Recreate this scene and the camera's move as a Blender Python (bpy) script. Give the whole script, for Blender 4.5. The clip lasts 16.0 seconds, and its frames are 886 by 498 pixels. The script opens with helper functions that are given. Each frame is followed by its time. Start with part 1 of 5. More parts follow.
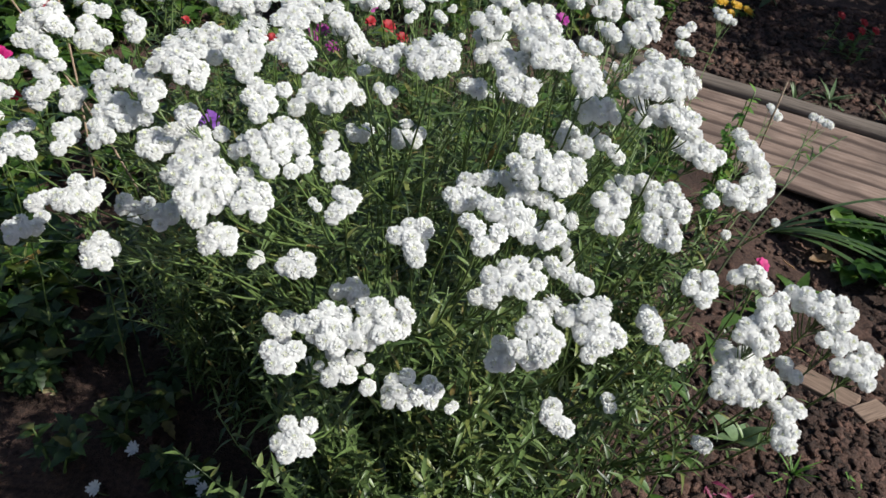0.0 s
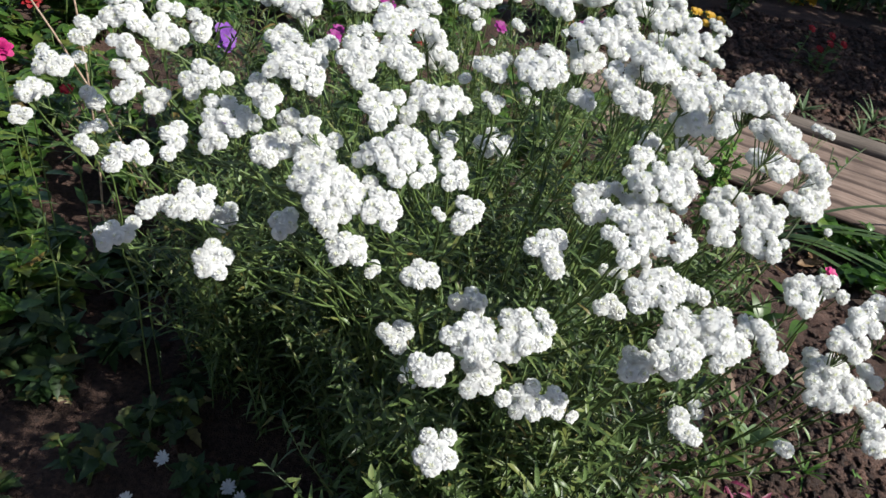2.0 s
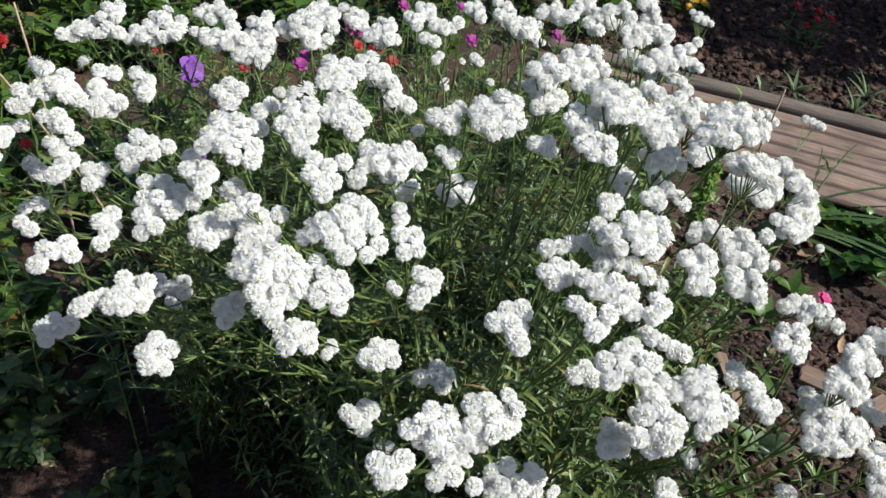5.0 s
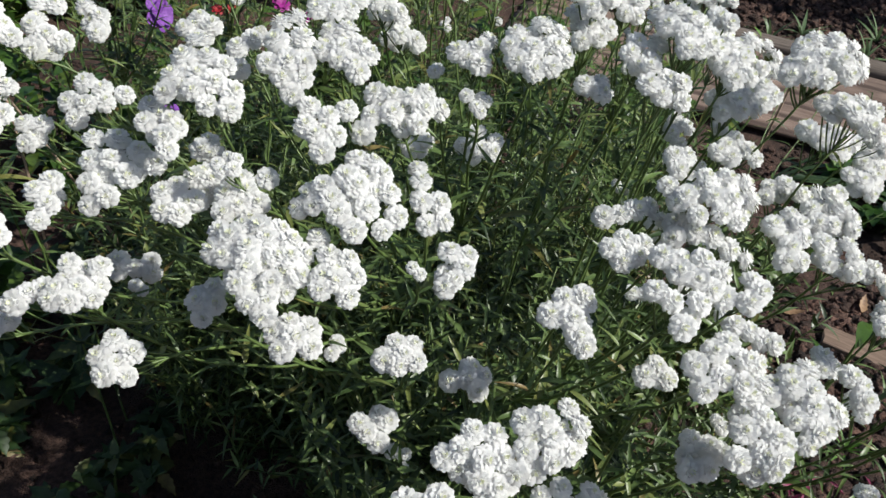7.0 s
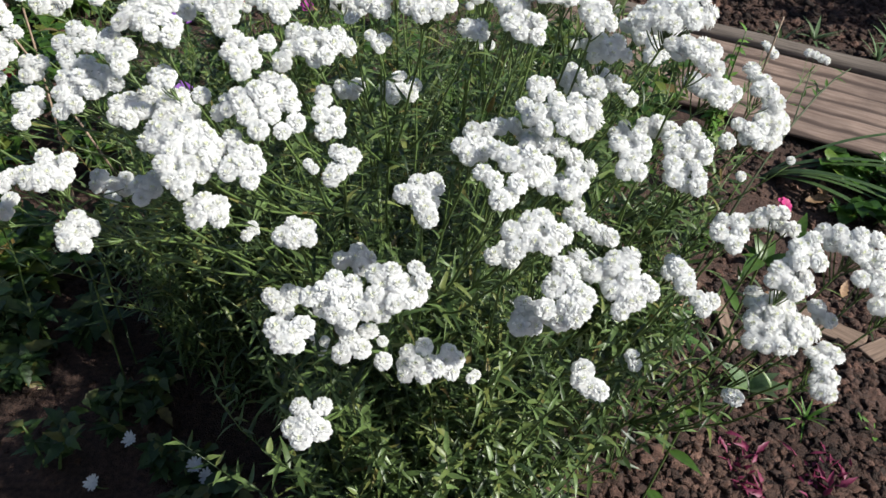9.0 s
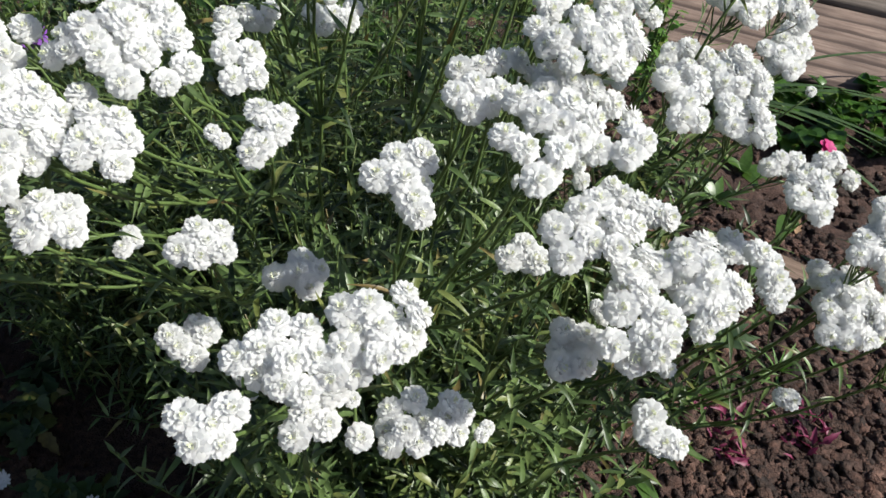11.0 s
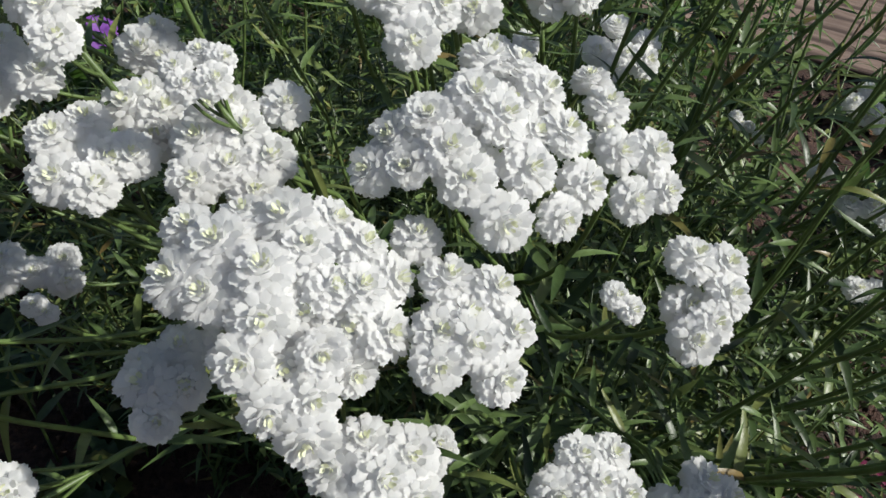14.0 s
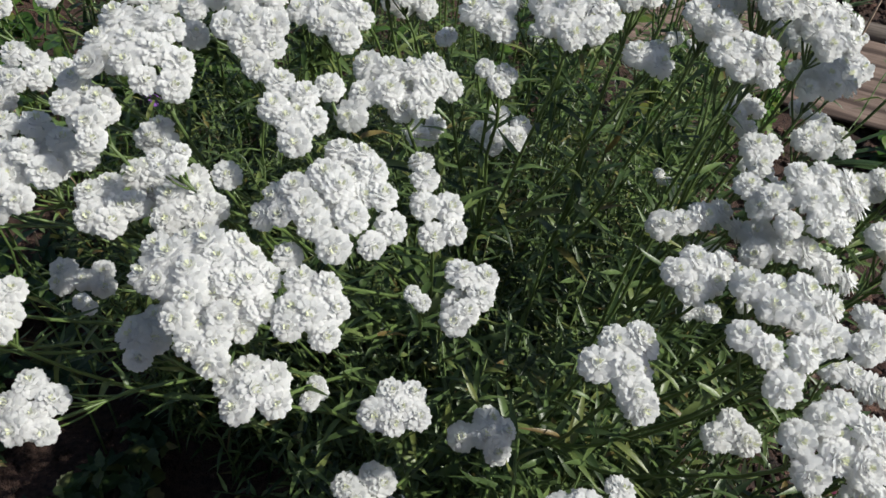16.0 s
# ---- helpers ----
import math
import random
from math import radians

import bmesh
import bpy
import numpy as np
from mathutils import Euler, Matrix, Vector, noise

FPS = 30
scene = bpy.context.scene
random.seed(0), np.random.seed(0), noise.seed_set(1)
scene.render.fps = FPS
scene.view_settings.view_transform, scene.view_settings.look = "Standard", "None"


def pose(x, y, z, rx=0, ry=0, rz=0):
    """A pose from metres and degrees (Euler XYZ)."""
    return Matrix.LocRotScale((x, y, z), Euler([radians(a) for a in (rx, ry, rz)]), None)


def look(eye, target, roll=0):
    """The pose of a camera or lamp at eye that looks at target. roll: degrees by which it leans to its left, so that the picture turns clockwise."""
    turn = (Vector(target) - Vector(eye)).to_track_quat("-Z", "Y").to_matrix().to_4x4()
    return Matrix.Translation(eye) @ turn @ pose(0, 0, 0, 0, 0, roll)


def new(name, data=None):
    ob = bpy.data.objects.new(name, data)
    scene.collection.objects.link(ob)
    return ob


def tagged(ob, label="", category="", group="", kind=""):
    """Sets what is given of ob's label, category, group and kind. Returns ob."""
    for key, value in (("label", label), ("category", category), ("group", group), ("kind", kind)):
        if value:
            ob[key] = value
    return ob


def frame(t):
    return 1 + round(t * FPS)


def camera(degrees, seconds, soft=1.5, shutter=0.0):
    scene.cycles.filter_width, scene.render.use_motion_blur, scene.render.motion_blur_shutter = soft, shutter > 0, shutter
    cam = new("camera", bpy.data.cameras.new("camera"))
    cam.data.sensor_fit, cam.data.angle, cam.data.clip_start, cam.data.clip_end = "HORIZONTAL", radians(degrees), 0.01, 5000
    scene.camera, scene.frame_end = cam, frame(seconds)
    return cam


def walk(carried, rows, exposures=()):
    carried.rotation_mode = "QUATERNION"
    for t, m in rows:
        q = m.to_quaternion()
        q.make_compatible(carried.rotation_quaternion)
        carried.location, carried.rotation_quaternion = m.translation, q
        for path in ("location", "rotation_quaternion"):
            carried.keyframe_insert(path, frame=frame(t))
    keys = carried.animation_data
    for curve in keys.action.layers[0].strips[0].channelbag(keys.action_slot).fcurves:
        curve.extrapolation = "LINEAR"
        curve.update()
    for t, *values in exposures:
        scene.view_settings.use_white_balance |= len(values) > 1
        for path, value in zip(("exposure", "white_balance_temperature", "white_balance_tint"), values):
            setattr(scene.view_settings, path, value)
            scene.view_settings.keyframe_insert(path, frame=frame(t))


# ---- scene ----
cam = camera(61.6, 16.0)
METRES, EYE, TILT, LEAN, TURN = 1.35, 1.0, -35.0, -6.0, 0.0
ROWS = [
    (0.0, 0.0, 0.0, 0.0, 0.0, 0.0, -0.0),
    (0.5, -0.0151, -0.0158, -0.0151, 0.17, 1.25, -0.2),
    (1.0, -0.0261, -0.0139, -0.0139, 0.45, 1.39, -1.29),
    (1.5, -0.0618, -0.0027, 0.0001, -1.4, 0.82, -1.29),
    (2.0, -0.1108, 0.0042, 0.0063, -4.31, -0.02, -0.36),
    (2.5, -0.1484, 0.0059, 0.0164, -6.73, -0.47, 0.63),
    (3.0, -0.1485, 0.0098, 0.0255, -7.7, -0.44, 1.15),
    (3.5, -0.1218, 0.0159, 0.0402, -6.18, -0.59, 1.9),
    (4.0, -0.0874, 0.0193, 0.0464, -3.84, -0.5, 3.32),
    (6.5, -0.0792, 0.0975, 0.065, -4.34, -2.12, 4.55),
    (7.0, -0.0952, 0.1257, 0.0615, -5.29, -4.28, 4.62),
    (7.5, -0.0721, 0.1301, 0.0446, -5.95, -5.92, 5.45),
    (8.0, -0.0517, 0.0817, 0.036, -4.81, -4.69, 4.81),
    (8.5, -0.0358, 0.0514, 0.01, -3.0, -2.54, 3.81),
    (9.0, -0.017, 0.0371, -0.0044, -1.43, -2.62, 3.5),
    (11.5, -0.0611, 0.2176, 0.0281, -9.9, -9.02, 6.77),
    (12.0, -0.1, 0.2387, 0.0427, -8.91, -9.49, 5.41),
    (12.5, -0.1116, 0.2693, 0.0476, -7.69, -9.54, 5.4),
    (13.0, -0.1093, 0.2953, 0.0551, -7.87, -9.0, 5.99),
    (13.5, -0.1189, 0.311, 0.0645, -8.3, -9.04, 6.28),
    (14.0, -0.1348, 0.3145, 0.0666, -8.29, -9.12, 5.31),
    (14.5, -0.134, 0.3134, 0.0679, -7.57, -8.79, 4.63),
    (15.0, -0.116, 0.3082, 0.0678, -7.48, -8.89, 5.05),
    (15.5, -0.109, 0.2624, 0.0752, -5.29, -7.13, 4.39),
    (16.0, -0.0835, 0.2062, 0.0688, -3.72, -5.63, 4.53),
]
walk(cam, [(t, pose(0, 0, EYE, TILT, LEAN, TURN) @ pose(METRES * x, METRES * y, METRES * z, 90 + pitch, roll, yaw)) for t, x, y, z, yaw, pitch, roll in ROWS], [(0, 0.18), (0.6, 0.17), (2, 0.39), (4, 0.38), (7, 0.13), (8, 0.10), (8.5, 0.15), (9, 0.32), (11.5, 0.29), (12.5, 0.31), (13.2, 0.16), (14, -0.10), (16, -0.16)])

# ---- light ----
SUN = Vector((0.69, -0.29, 0.64)).normalized()
world = bpy.data.worlds.new("sky")
scene.world = world
world.use_nodes = True
wn = world.node_tree
sky = wn.nodes.new("ShaderNodeTexSky")
sky.sky_type = "NISHITA"
sky.sun_disc = False
sky.sun_elevation = math.asin(SUN.z)
sky.sun_rotation = math.atan2(SUN.x, SUN.y)
wn.links.new(sky.outputs[0], wn.nodes["Background"].inputs[0])
wn.nodes["Background"].inputs[1].default_value = 0.092
sun = new("sun", bpy.data.lights.new("sun", "SUN"))
sun.data.energy = 5.0
sun.data.angle = radians(0.6)
sun.data.color = (0.98, 0.97, 0.89)
sun.matrix_world = look(SUN * 20, (0, 0, 0))

# ---- materials ----
def mat(name, build):
    m = bpy.data.materials.new(name)
    m.use_nodes = True
    nt = m.node_tree
    b = nt.nodes["Principled BSDF"]
    build(nt, b)
    return m


def node(nt, kind, **inputs):
    n = nt.nodes.new(kind)
    for k, v in inputs.items():
        n.inputs[k.replace("_", " ")].default_value = v
    return n


def ramp(nt, source, stops):
    r = nt.nodes.new("ShaderNodeValToRGB")
    e = r.color_ramp.elements
    while len(e) < len(stops):
        e.new(0.5)
    for el, (p, c) in zip(e, stops):
        el.position, el.color = p, (*c, 1)
    nt.links.new(source, r.inputs[0])
    return r.outputs[0]


def noise_fac(nt, scale, detail=4, coord="Object"):
    tc = nt.nodes.new("ShaderNodeTexCoord")
    n = node(nt, "ShaderNodeTexNoise", Scale=scale, Detail=detail)
    nt.links.new(tc.outputs[coord], n.inputs["Vector"])
    return n.outputs["Fac"]


def bump(nt, b, source, strength, distance):
    n = node(nt, "ShaderNodeBump", Strength=strength, Distance=distance)
    nt.links.new(source, n.inputs["Height"])
    nt.links.new(n.outputs[0], b.inputs["Normal"])


def mix_rgb(nt, fac, a, b, mode="MIX"):
    n = nt.nodes.new("ShaderNodeMix")
    n.data_type, n.blend_type = "RGBA", mode
    for sock, v in ((n.inputs[0], fac), (n.inputs[6], a), (n.inputs[7], b)):
        if hasattr(v, "node"):
            nt.links.new(v, sock)
        elif isinstance(v, tuple):
            sock.default_value = (*v, 1)
        else:
            sock.default_value = v
    return n.outputs[2]


def thin(nt, b, colour, share):
    """Lets some light pass through a thin leaf or petal."""
    t = nt.nodes.new("ShaderNodeBsdfTranslucent")
    if hasattr(colour, "node"):
        nt.links.new(colour, t.inputs[0])
    else:
        t.inputs[0].default_value = (*colour, 1)
    m = node(nt, "ShaderNodeMixShader", Fac=share)
    nt.links.new(b.outputs[0], m.inputs[1])
    nt.links.new(t.outputs[0], m.inputs[2])
    nt.links.new(m.outputs[0], nt.nodes["Material Output"].inputs[0])


def leaf_material(name, dark, light, share=0.25, rough=0.45, per="island"):
    def build(nt, b):
        if per == "island":
            rnd = nt.nodes.new("ShaderNodeNewGeometry").outputs["Random Per Island"]
        else:
            rnd = nt.nodes.new("ShaderNodeObjectInfo").outputs["Random"]
        col = ramp(nt, rnd, [(0.0, dark), (0.75, light), (0.97, tuple(0.5 * (a + c) for a, c in zip(light, (0.2, 0.17, 0.04)))), (1.0, (0.2, 0.14, 0.05))])
        blotch = ramp(nt, noise_fac(nt, 130, 3), [(0.3, (0.7, 0.7, 0.7)), (0.7, (1.15, 1.15, 1.1))])
        col = mix_rgb(nt, 1.0, col, blotch, "MULTIPLY")
        nt.links.new(col, b.inputs["Base Color"])
        b.inputs["Roughness"].default_value = rough
        bump(nt, b, noise_fac(nt, 500, 2), 0.25, 0.0008)
        thin(nt, b, col, share)
    return mat(name, build)


def plain_petal(name, colour, deep, share=0.25):
    def build(nt, b):
        col = ramp(nt, noise_fac(nt, 160, 3), [(0.3, deep), (0.65, colour)])
        nt.links.new(col, b.inputs["Base Color"])
        b.inputs["Roughness"].default_value = 0.6
        thin(nt, b, col, share)
    return mat(name, build)


def white_petal(nt, b):
    rnd = nt.nodes.new("ShaderNodeNewGeometry").outputs["Random Per Island"]
    col = ramp(nt, rnd, [(0.0, (0.885, 0.885, 0.88)), (0.6, (0.92, 0.915, 0.915)), (1.0, (0.905, 0.90, 0.88))])
    nt.links.new(col, b.inputs["Base Color"])
    b.inputs["Roughness"].default_value = 0.55
    bump(nt, b, noise_fac(nt, 900, 2), 0.15, 0.0006)
    thin(nt, b, col, 0.60)


WHITE = mat("white_petal", white_petal)
CREAM = plain_petal("cream_petal", (0.88, 0.88, 0.74), (0.80, 0.82, 0.60))
CUP = leaf_material("bract_green", (0.06, 0.10, 0.03), (0.11, 0.17, 0.05), 0.1)
LEAF = leaf_material("yarrow_leaf", (0.021, 0.046, 0.013), (0.155, 0.232, 0.078), 0.24, 0.40, "object")
SHOOT = leaf_material("shoot_leaf", (0.015, 0.034, 0.010), (0.152, 0.226, 0.076), 0.20, 0.40)
STEM = leaf_material("yarrow_stalk", (0.062, 0.105, 0.027), (0.125, 0.185, 0.057), 0.05, 0.45)
BROAD = leaf_material("broad_leaf", (0.03, 0.075, 0.014), (0.085, 0.165, 0.03), 0.3, 0.35)
BRIGHT = leaf_material("bright_leaf", (0.08, 0.2, 0.03), (0.16, 0.32, 0.06), 0.35, 0.5)
WEED = leaf_material("weed_leaf", (0.075, 0.150, 0.045), (0.120, 0.225, 0.070), 0.25, 0.33, "object")
MALLOW = leaf_material("mallow_leaf", (0.04, 0.10, 0.018), (0.085, 0.19, 0.032), 0.3, 0.3)
DOCK = leaf_material("dock_leaf", (0.09, 0.15, 0.07), (0.14, 0.21, 0.10), 0.2, 0.45)
# dark green of the hedges, also puts shade into low plants
HEDGE_AND_SHADE = leaf_material("hedge_and_shade_leaf", (0.02, 0.05, 0.014), (0.05, 0.09, 0.025), 0.15, 0.5)
STRAP = leaf_material("strap_leaf", (0.04, 0.08, 0.03), (0.085, 0.14, 0.055), 0.2, 0.35)
VIOLET = plain_petal("violet_petal", (0.27, 0.09, 0.46), (0.16, 0.04, 0.30))
MAGENTA = plain_petal("magenta_petal", (0.36, 0.02, 0.26), (0.22, 0.01, 0.16))
PINK = plain_petal("pink_petal", (0.55, 0.015, 0.19), (0.38, 0.01, 0.12))
RED = plain_petal("red_petal", (0.42, 0.014, 0.022), (0.22, 0.003, 0.01))
YELLOW = plain_petal("yellow_petal", (0.6, 0.36, 0.01), (0.42, 0.2, 0.0))
DAISY = plain_petal("daisy_petal", (0.75, 0.75, 0.76), (0.6, 0.6, 0.62))


def soil(nt, b):
    big = ramp(nt, noise_fac(nt, 6, 5), [(0.3, (0.026, 0.017, 0.0135)), (0.55, (0.058, 0.037, 0.030)), (0.75, (0.105, 0.071, 0.057))])
    fine = ramp(nt, noise_fac(nt, 120, 6), [(0.3, (0.5, 0.45, 0.43)), (0.65, (1.4, 1.3, 1.25))])
    col = mix_rgb(nt, 1.0, big, fine, "MULTIPLY")
    rnd = nt.nodes.new("ShaderNodeNewGeometry").outputs["Random Per Island"]
    col = mix_rgb(nt, 1.0, col, ramp(nt, rnd, [(0.0, (0.5, 0.5, 0.5)), (0.7, (1.5, 1.35, 1.3)), (1.0, (2.4, 2.15, 2.05))]), "MULTIPLY")
    nt.links.new(col, b.inputs["Base Color"])
    b.inputs["Roughness"].default_value = 0.95
    bump(nt, b, noise_fac(nt, 330, 8), 1.0, 0.006)


SOIL = mat("soil", soil)


def panel(nt, b):
    tc = nt.nodes.new("ShaderNodeTexCoord")
    mp = nt.nodes.new("ShaderNodeMapping")
    mp.inputs["Scale"].default_value = (1.2, 14, 1)
    nt.links.new(tc.outputs["Object"], mp.inputs[0])
    n = node(nt, "ShaderNodeTexNoise", Scale=6, Detail=8, Roughness=0.65)
    nt.links.new(mp.outputs[0], n.inputs["Vector"])
    col = ramp(nt, n.outputs["Fac"], [(0.3, (0.145, 0.095, 0.077)), (0.5, (0.23, 0.162, 0.132)), (0.7, (0.31, 0.232, 0.193))])
    stain = ramp(nt, noise_fac(nt, 7, 5), [(0.35, (0.65, 0.63, 0.62)), (0.65, (1.1, 1.08, 1.05))])
    col = mix_rgb(nt, 1.0, col, stain, "MULTIPLY")
    # soil that has settled in the furrows
    wave = node(nt, "ShaderNodeTexWave", Scale=4.19, Distortion=1.3, Detail=3)
    wave.inputs["Detail Scale"].default_value = 1.2
    wave.bands_direction = "Y"
    nt.links.new(tc.outputs["Object"], wave.inputs["Vector"])
    dirt = ramp(nt, wave.outputs["Fac"], [(0.03, (0.9, 0.9, 0.9)), (0.30, (0, 0, 0))])
    col = mix_rgb(nt, dirt, col, (0.055, 0.033, 0.026))
    nt.links.new(col, b.inputs["Base Color"])
    b.inputs["Roughness"].default_value = 0.85
    bump(nt, b, n.outputs["Fac"], 0.6, 0.004)


def timber(nt, b):
    tc = nt.nodes.new("ShaderNodeTexCoord")
    mp = nt.nodes.new("ShaderNodeMapping")
    mp.inputs["Scale"].default_value = (2, 30, 30)
    nt.links.new(tc.outputs["Object"], mp.inputs[0])
    n = node(nt, "ShaderNodeTexNoise", Scale=4, Detail=8)
    nt.links.new(mp.outputs[0], n.inputs["Vector"])
    col = ramp(nt, n.outputs["Fac"], [(0.3, (0.075, 0.058, 0.047)), (0.7, (0.20, 0.16, 0.135))])
    nt.links.new(col, b.inputs["Base Color"])
    b.inputs["Roughness"].default_value = 0.9
    bump(nt, b, n.outputs["Fac"], 0.6, 0.003)


TIMBER = mat("grey_timber", timber)
PANEL = mat("weathered_panel", panel)


def wood(nt, b):
    tc = nt.nodes.new("ShaderNodeTexCoord")
    mp = nt.nodes.new("ShaderNodeMapping")
    mp.inputs["Scale"].default_value = (3, 60, 60)
    nt.links.new(tc.outputs["Object"], mp.inputs[0])
    n = node(nt, "ShaderNodeTexNoise", Scale=5, Detail=6)
    nt.links.new(mp.outputs[0], n.inputs["Vector"])
    col = ramp(nt, n.outputs["Fac"], [(0.3, (0.11, 0.07, 0.05)), (0.65, (0.25, 0.17, 0.125))])
    nt.links.new(col, b.inputs["Base Color"])
    b.inputs["Roughness"].default_value = 0.85
    bump(nt, b, n.outputs["Fac"], 0.5, 0.002)


WOOD = mat("raw_wood", wood)
DRY = plain_petal("dry_leaf", (0.36, 0.22, 0.12), (0.2, 0.11, 0.06), 0.15)
STRAW = plain_petal("dry_stalk", (0.45, 0.33, 0.24), (0.25, 0.17, 0.12), 0.05)
RUSSET = leaf_material("russet_leaf", (0.07, 0.010, 0.028), (0.28, 0.038, 0.105), 0.25, 0.5)
DARK_STEM = leaf_material("dark_stalk", (0.03, 0.045, 0.018), (0.06, 0.075, 0.03), 0.0, 0.6)


# ---- mesh tools ----
class Shape:
    """Collects vertices and faces, with a material slot for each face."""
    def __init__(self):
        self.v, self.f, self.m = [], [], []

    def add(self, verts, faces, slot=0):
        n = len(self.v)
        self.v.extend(tuple(p) for p in verts)
        self.f.extend(tuple(i + n for i in f) for f in faces)
        self.m.extend([slot] * len(faces))

    def mesh(self, name, *materials, smooth=True):
        me = bpy.data.meshes.new(name)
        me.from_pydata(self.v, [], self.f)
        for m in materials:
            me.materials.append(m)
        me.polygons.foreach_set("material_index", self.m)
        me.polygons.foreach_set("use_smooth", [smooth] * len(self.f))
        me.update()
        return me


def part(name, mesh, parent, label="", m=None):
    ob = new(name, mesh)
    ob.parent = parent
    if m is not None:
        ob.matrix_basis = m
    if label:
        tagged(ob, label)
    return ob


def turn_to(direction, spin=0.0):
    """Turns z to a direction."""
    return Vector(direction).to_track_quat("Z", "Y").to_matrix().to_4x4() @ Matrix.Rotation(spin, 4, "Z")


def tube(shape, pts, r0, r1, sides=5, slot=0):
    pts = [Vector(p) for p in pts]
    verts, faces = [], []
    for i, p in enumerate(pts):
        d = (pts[min(i + 1, len(pts) - 1)] - pts[max(i - 1, 0)]).normalized()
        a = d.cross(Vector((0.31, 0.95, 0.08))).normalized()
        b = d.cross(a)
        r = r0 + (r1 - r0) * i / (len(pts) - 1)
        for k in range(sides):
            w = 2 * math.pi * k / sides
            verts.append(p + r * (math.cos(w) * a + math.sin(w) * b))
    for i in range(len(pts) - 1):
        for k in range(sides):
            j = (k + 1) % sides
            faces.append((i * sides + k, i * sides + j, (i + 1) * sides + j, (i + 1) * sides + k))
    faces.append(tuple(range((len(pts) - 1) * sides, len(pts) * sides)))
    shape.add(verts, faces, slot)


def bend(a, b, c, n):
    """n + 1 points of a bow from a to c, drawn towards b."""
    return [(1 - t) ** 2 * a + 2 * t * (1 - t) * b + t * t * c for t in (i / n for i in range(n + 1))]


def blade(shape, m, length, width, droop, fold=0.25, n=6, slot=0, tip=1.0, lobes=0):
    """A leaf along x from the origin of m, folded along its midrib."""
    verts, faces = [], []
    for i in range(n + 1):
        s = i / n
        w = width * 0.5 * max(0.06, math.sin(math.pi * (0.06 + 0.94 * s ** (0.75 * tip)))) if i < n else width * 0.02
        if lobes and i % 2:
            w *= lobes
        z = -droop * length * s * s
        verts += [m @ Vector((s * length, w, z + fold * w)), m @ Vector((s * length, 0, z)), m @ Vector((s * length, -w, z + fold * w))]
    for i in range(n):
        a = 3 * i
        faces += [(a, a + 1, a + 4, a + 3), (a + 1, a + 2, a + 5, a + 4)]
    shape.add(verts, faces, slot)


def ground_height(x, y):
    rise = 0.12 * min(max(0.0, y - 1.4), 1.8)
    lump = 0.012 * noise.noise(Vector((x * 5, y * 5, 0))) + 0.006 * noise.noise(Vector((x * 17, y * 17, 3)))
    return -0.04 + rise + lump


# ---- ground ----
def make_ground():
    xs = sorted({*np.round(np.arange(-3, 4.01, 0.05), 3), *np.round(np.arange(0.2, 1.6, 0.0125), 4), -400.0, -60.0, -12.0, -5.0, 6.0, 12.0, 60.0, 400.0})
    ys = sorted({*np.round(np.arange(-2, 6.01, 0.05), 3), *np.round(np.arange(0.5, 1.5, 0.0125), 4), -400.0, -60.0, -12.0, -4.0, 8.0, 14.0, 60.0, 400.0})
    s = Shape()
    verts = []
    for y in ys:
        for x in xs:
            z = ground_height(x, y)
            if 0.2 <= x <= 1.6 and 0.5 <= y <= 1.5:
                z += 0.015 * noise.noise(Vector((x * 38, y * 38, 7))) + 0.012 * abs(noise.noise(Vector((x * 95, y * 95, 9))))
            verts.append((x, y, z))
    n = len(xs)
    s.add(verts, [(j * n + i, j * n + i + 1, (j + 1) * n + i + 1, (j + 1) * n + i) for j in range(len(ys) - 1) for i in range(n - 1)])
    return tagged(new("ground", s.mesh("ground", SOIL)), "dark reddish-brown crumbly garden soil", "ground", kind="structure")


make_ground()


def icosphere():
    bm = bmesh.new()
    bmesh.ops.create_icosphere(bm, subdivisions=2, radius=1)
    v = np.array([p.co[:] for p in bm.verts])
    f = [tuple(q.index for q in p.verts) for p in bm.faces]
    bm.free()
    return v, f


def scatter_clods(name, count, box, sizes, seed, label):
    rng = random.Random(seed)
    v, f = icosphere()
    kinds = []
    for k in range(12):
        off = Vector((k * 9.1, 0, 0))
        kinds.append(np.array([p * (0.8 + 0.9 * noise.noise(Vector(p) * 1.7 + off) + 0.9 * noise.noise(Vector(p) * 3.4 + off)) for p in v]))
    s = Shape()
    for i in range(count):
        x, y = rng.uniform(box[0], box[1]), rng.uniform(box[2], box[3])
        r = sizes[0] * (sizes[1] / sizes[0]) ** (rng.random() ** 2.2)
        q = np.array(Euler((rng.uniform(0, 6), rng.uniform(0, 6), rng.uniform(0, 6))).to_matrix()) * r
        p = kinds[i % 12] @ q.T * np.array([1, 1, 0.75]) + (x, y, ground_height(x, y) + 0.25 * r)
        s.add(p.tolist(), f)
    return tagged(new(name, s.mesh(name, SOIL, smooth=True)), label, "soil", kind="stuff")


scatter_clods("soil_clods", 15000, (0.20, 1.05, 0.60, 1.25), (0.0026, 0.017), 3, "small crumbly brown soil clods on the bed")
scatter_clods("path_soil_clods", 1500, (0.7, 1.6, 1.2, 1.8), (0.004, 0.016), 6, "brown soil clods beside the ribbed panel")
scatter_clods("far_soil_clods", 9000, (0.7, 2.5, 2.1, 3.3), (0.004, 0.021), 4, "rough dark soil clods behind the ribbed panel")
scatter_clods("shaded_soil_clods", 600, (-1.1, 0.0, 0.5, 1.3), (0.003, 0.014), 5, "soil clods in the shade of the yarrow")


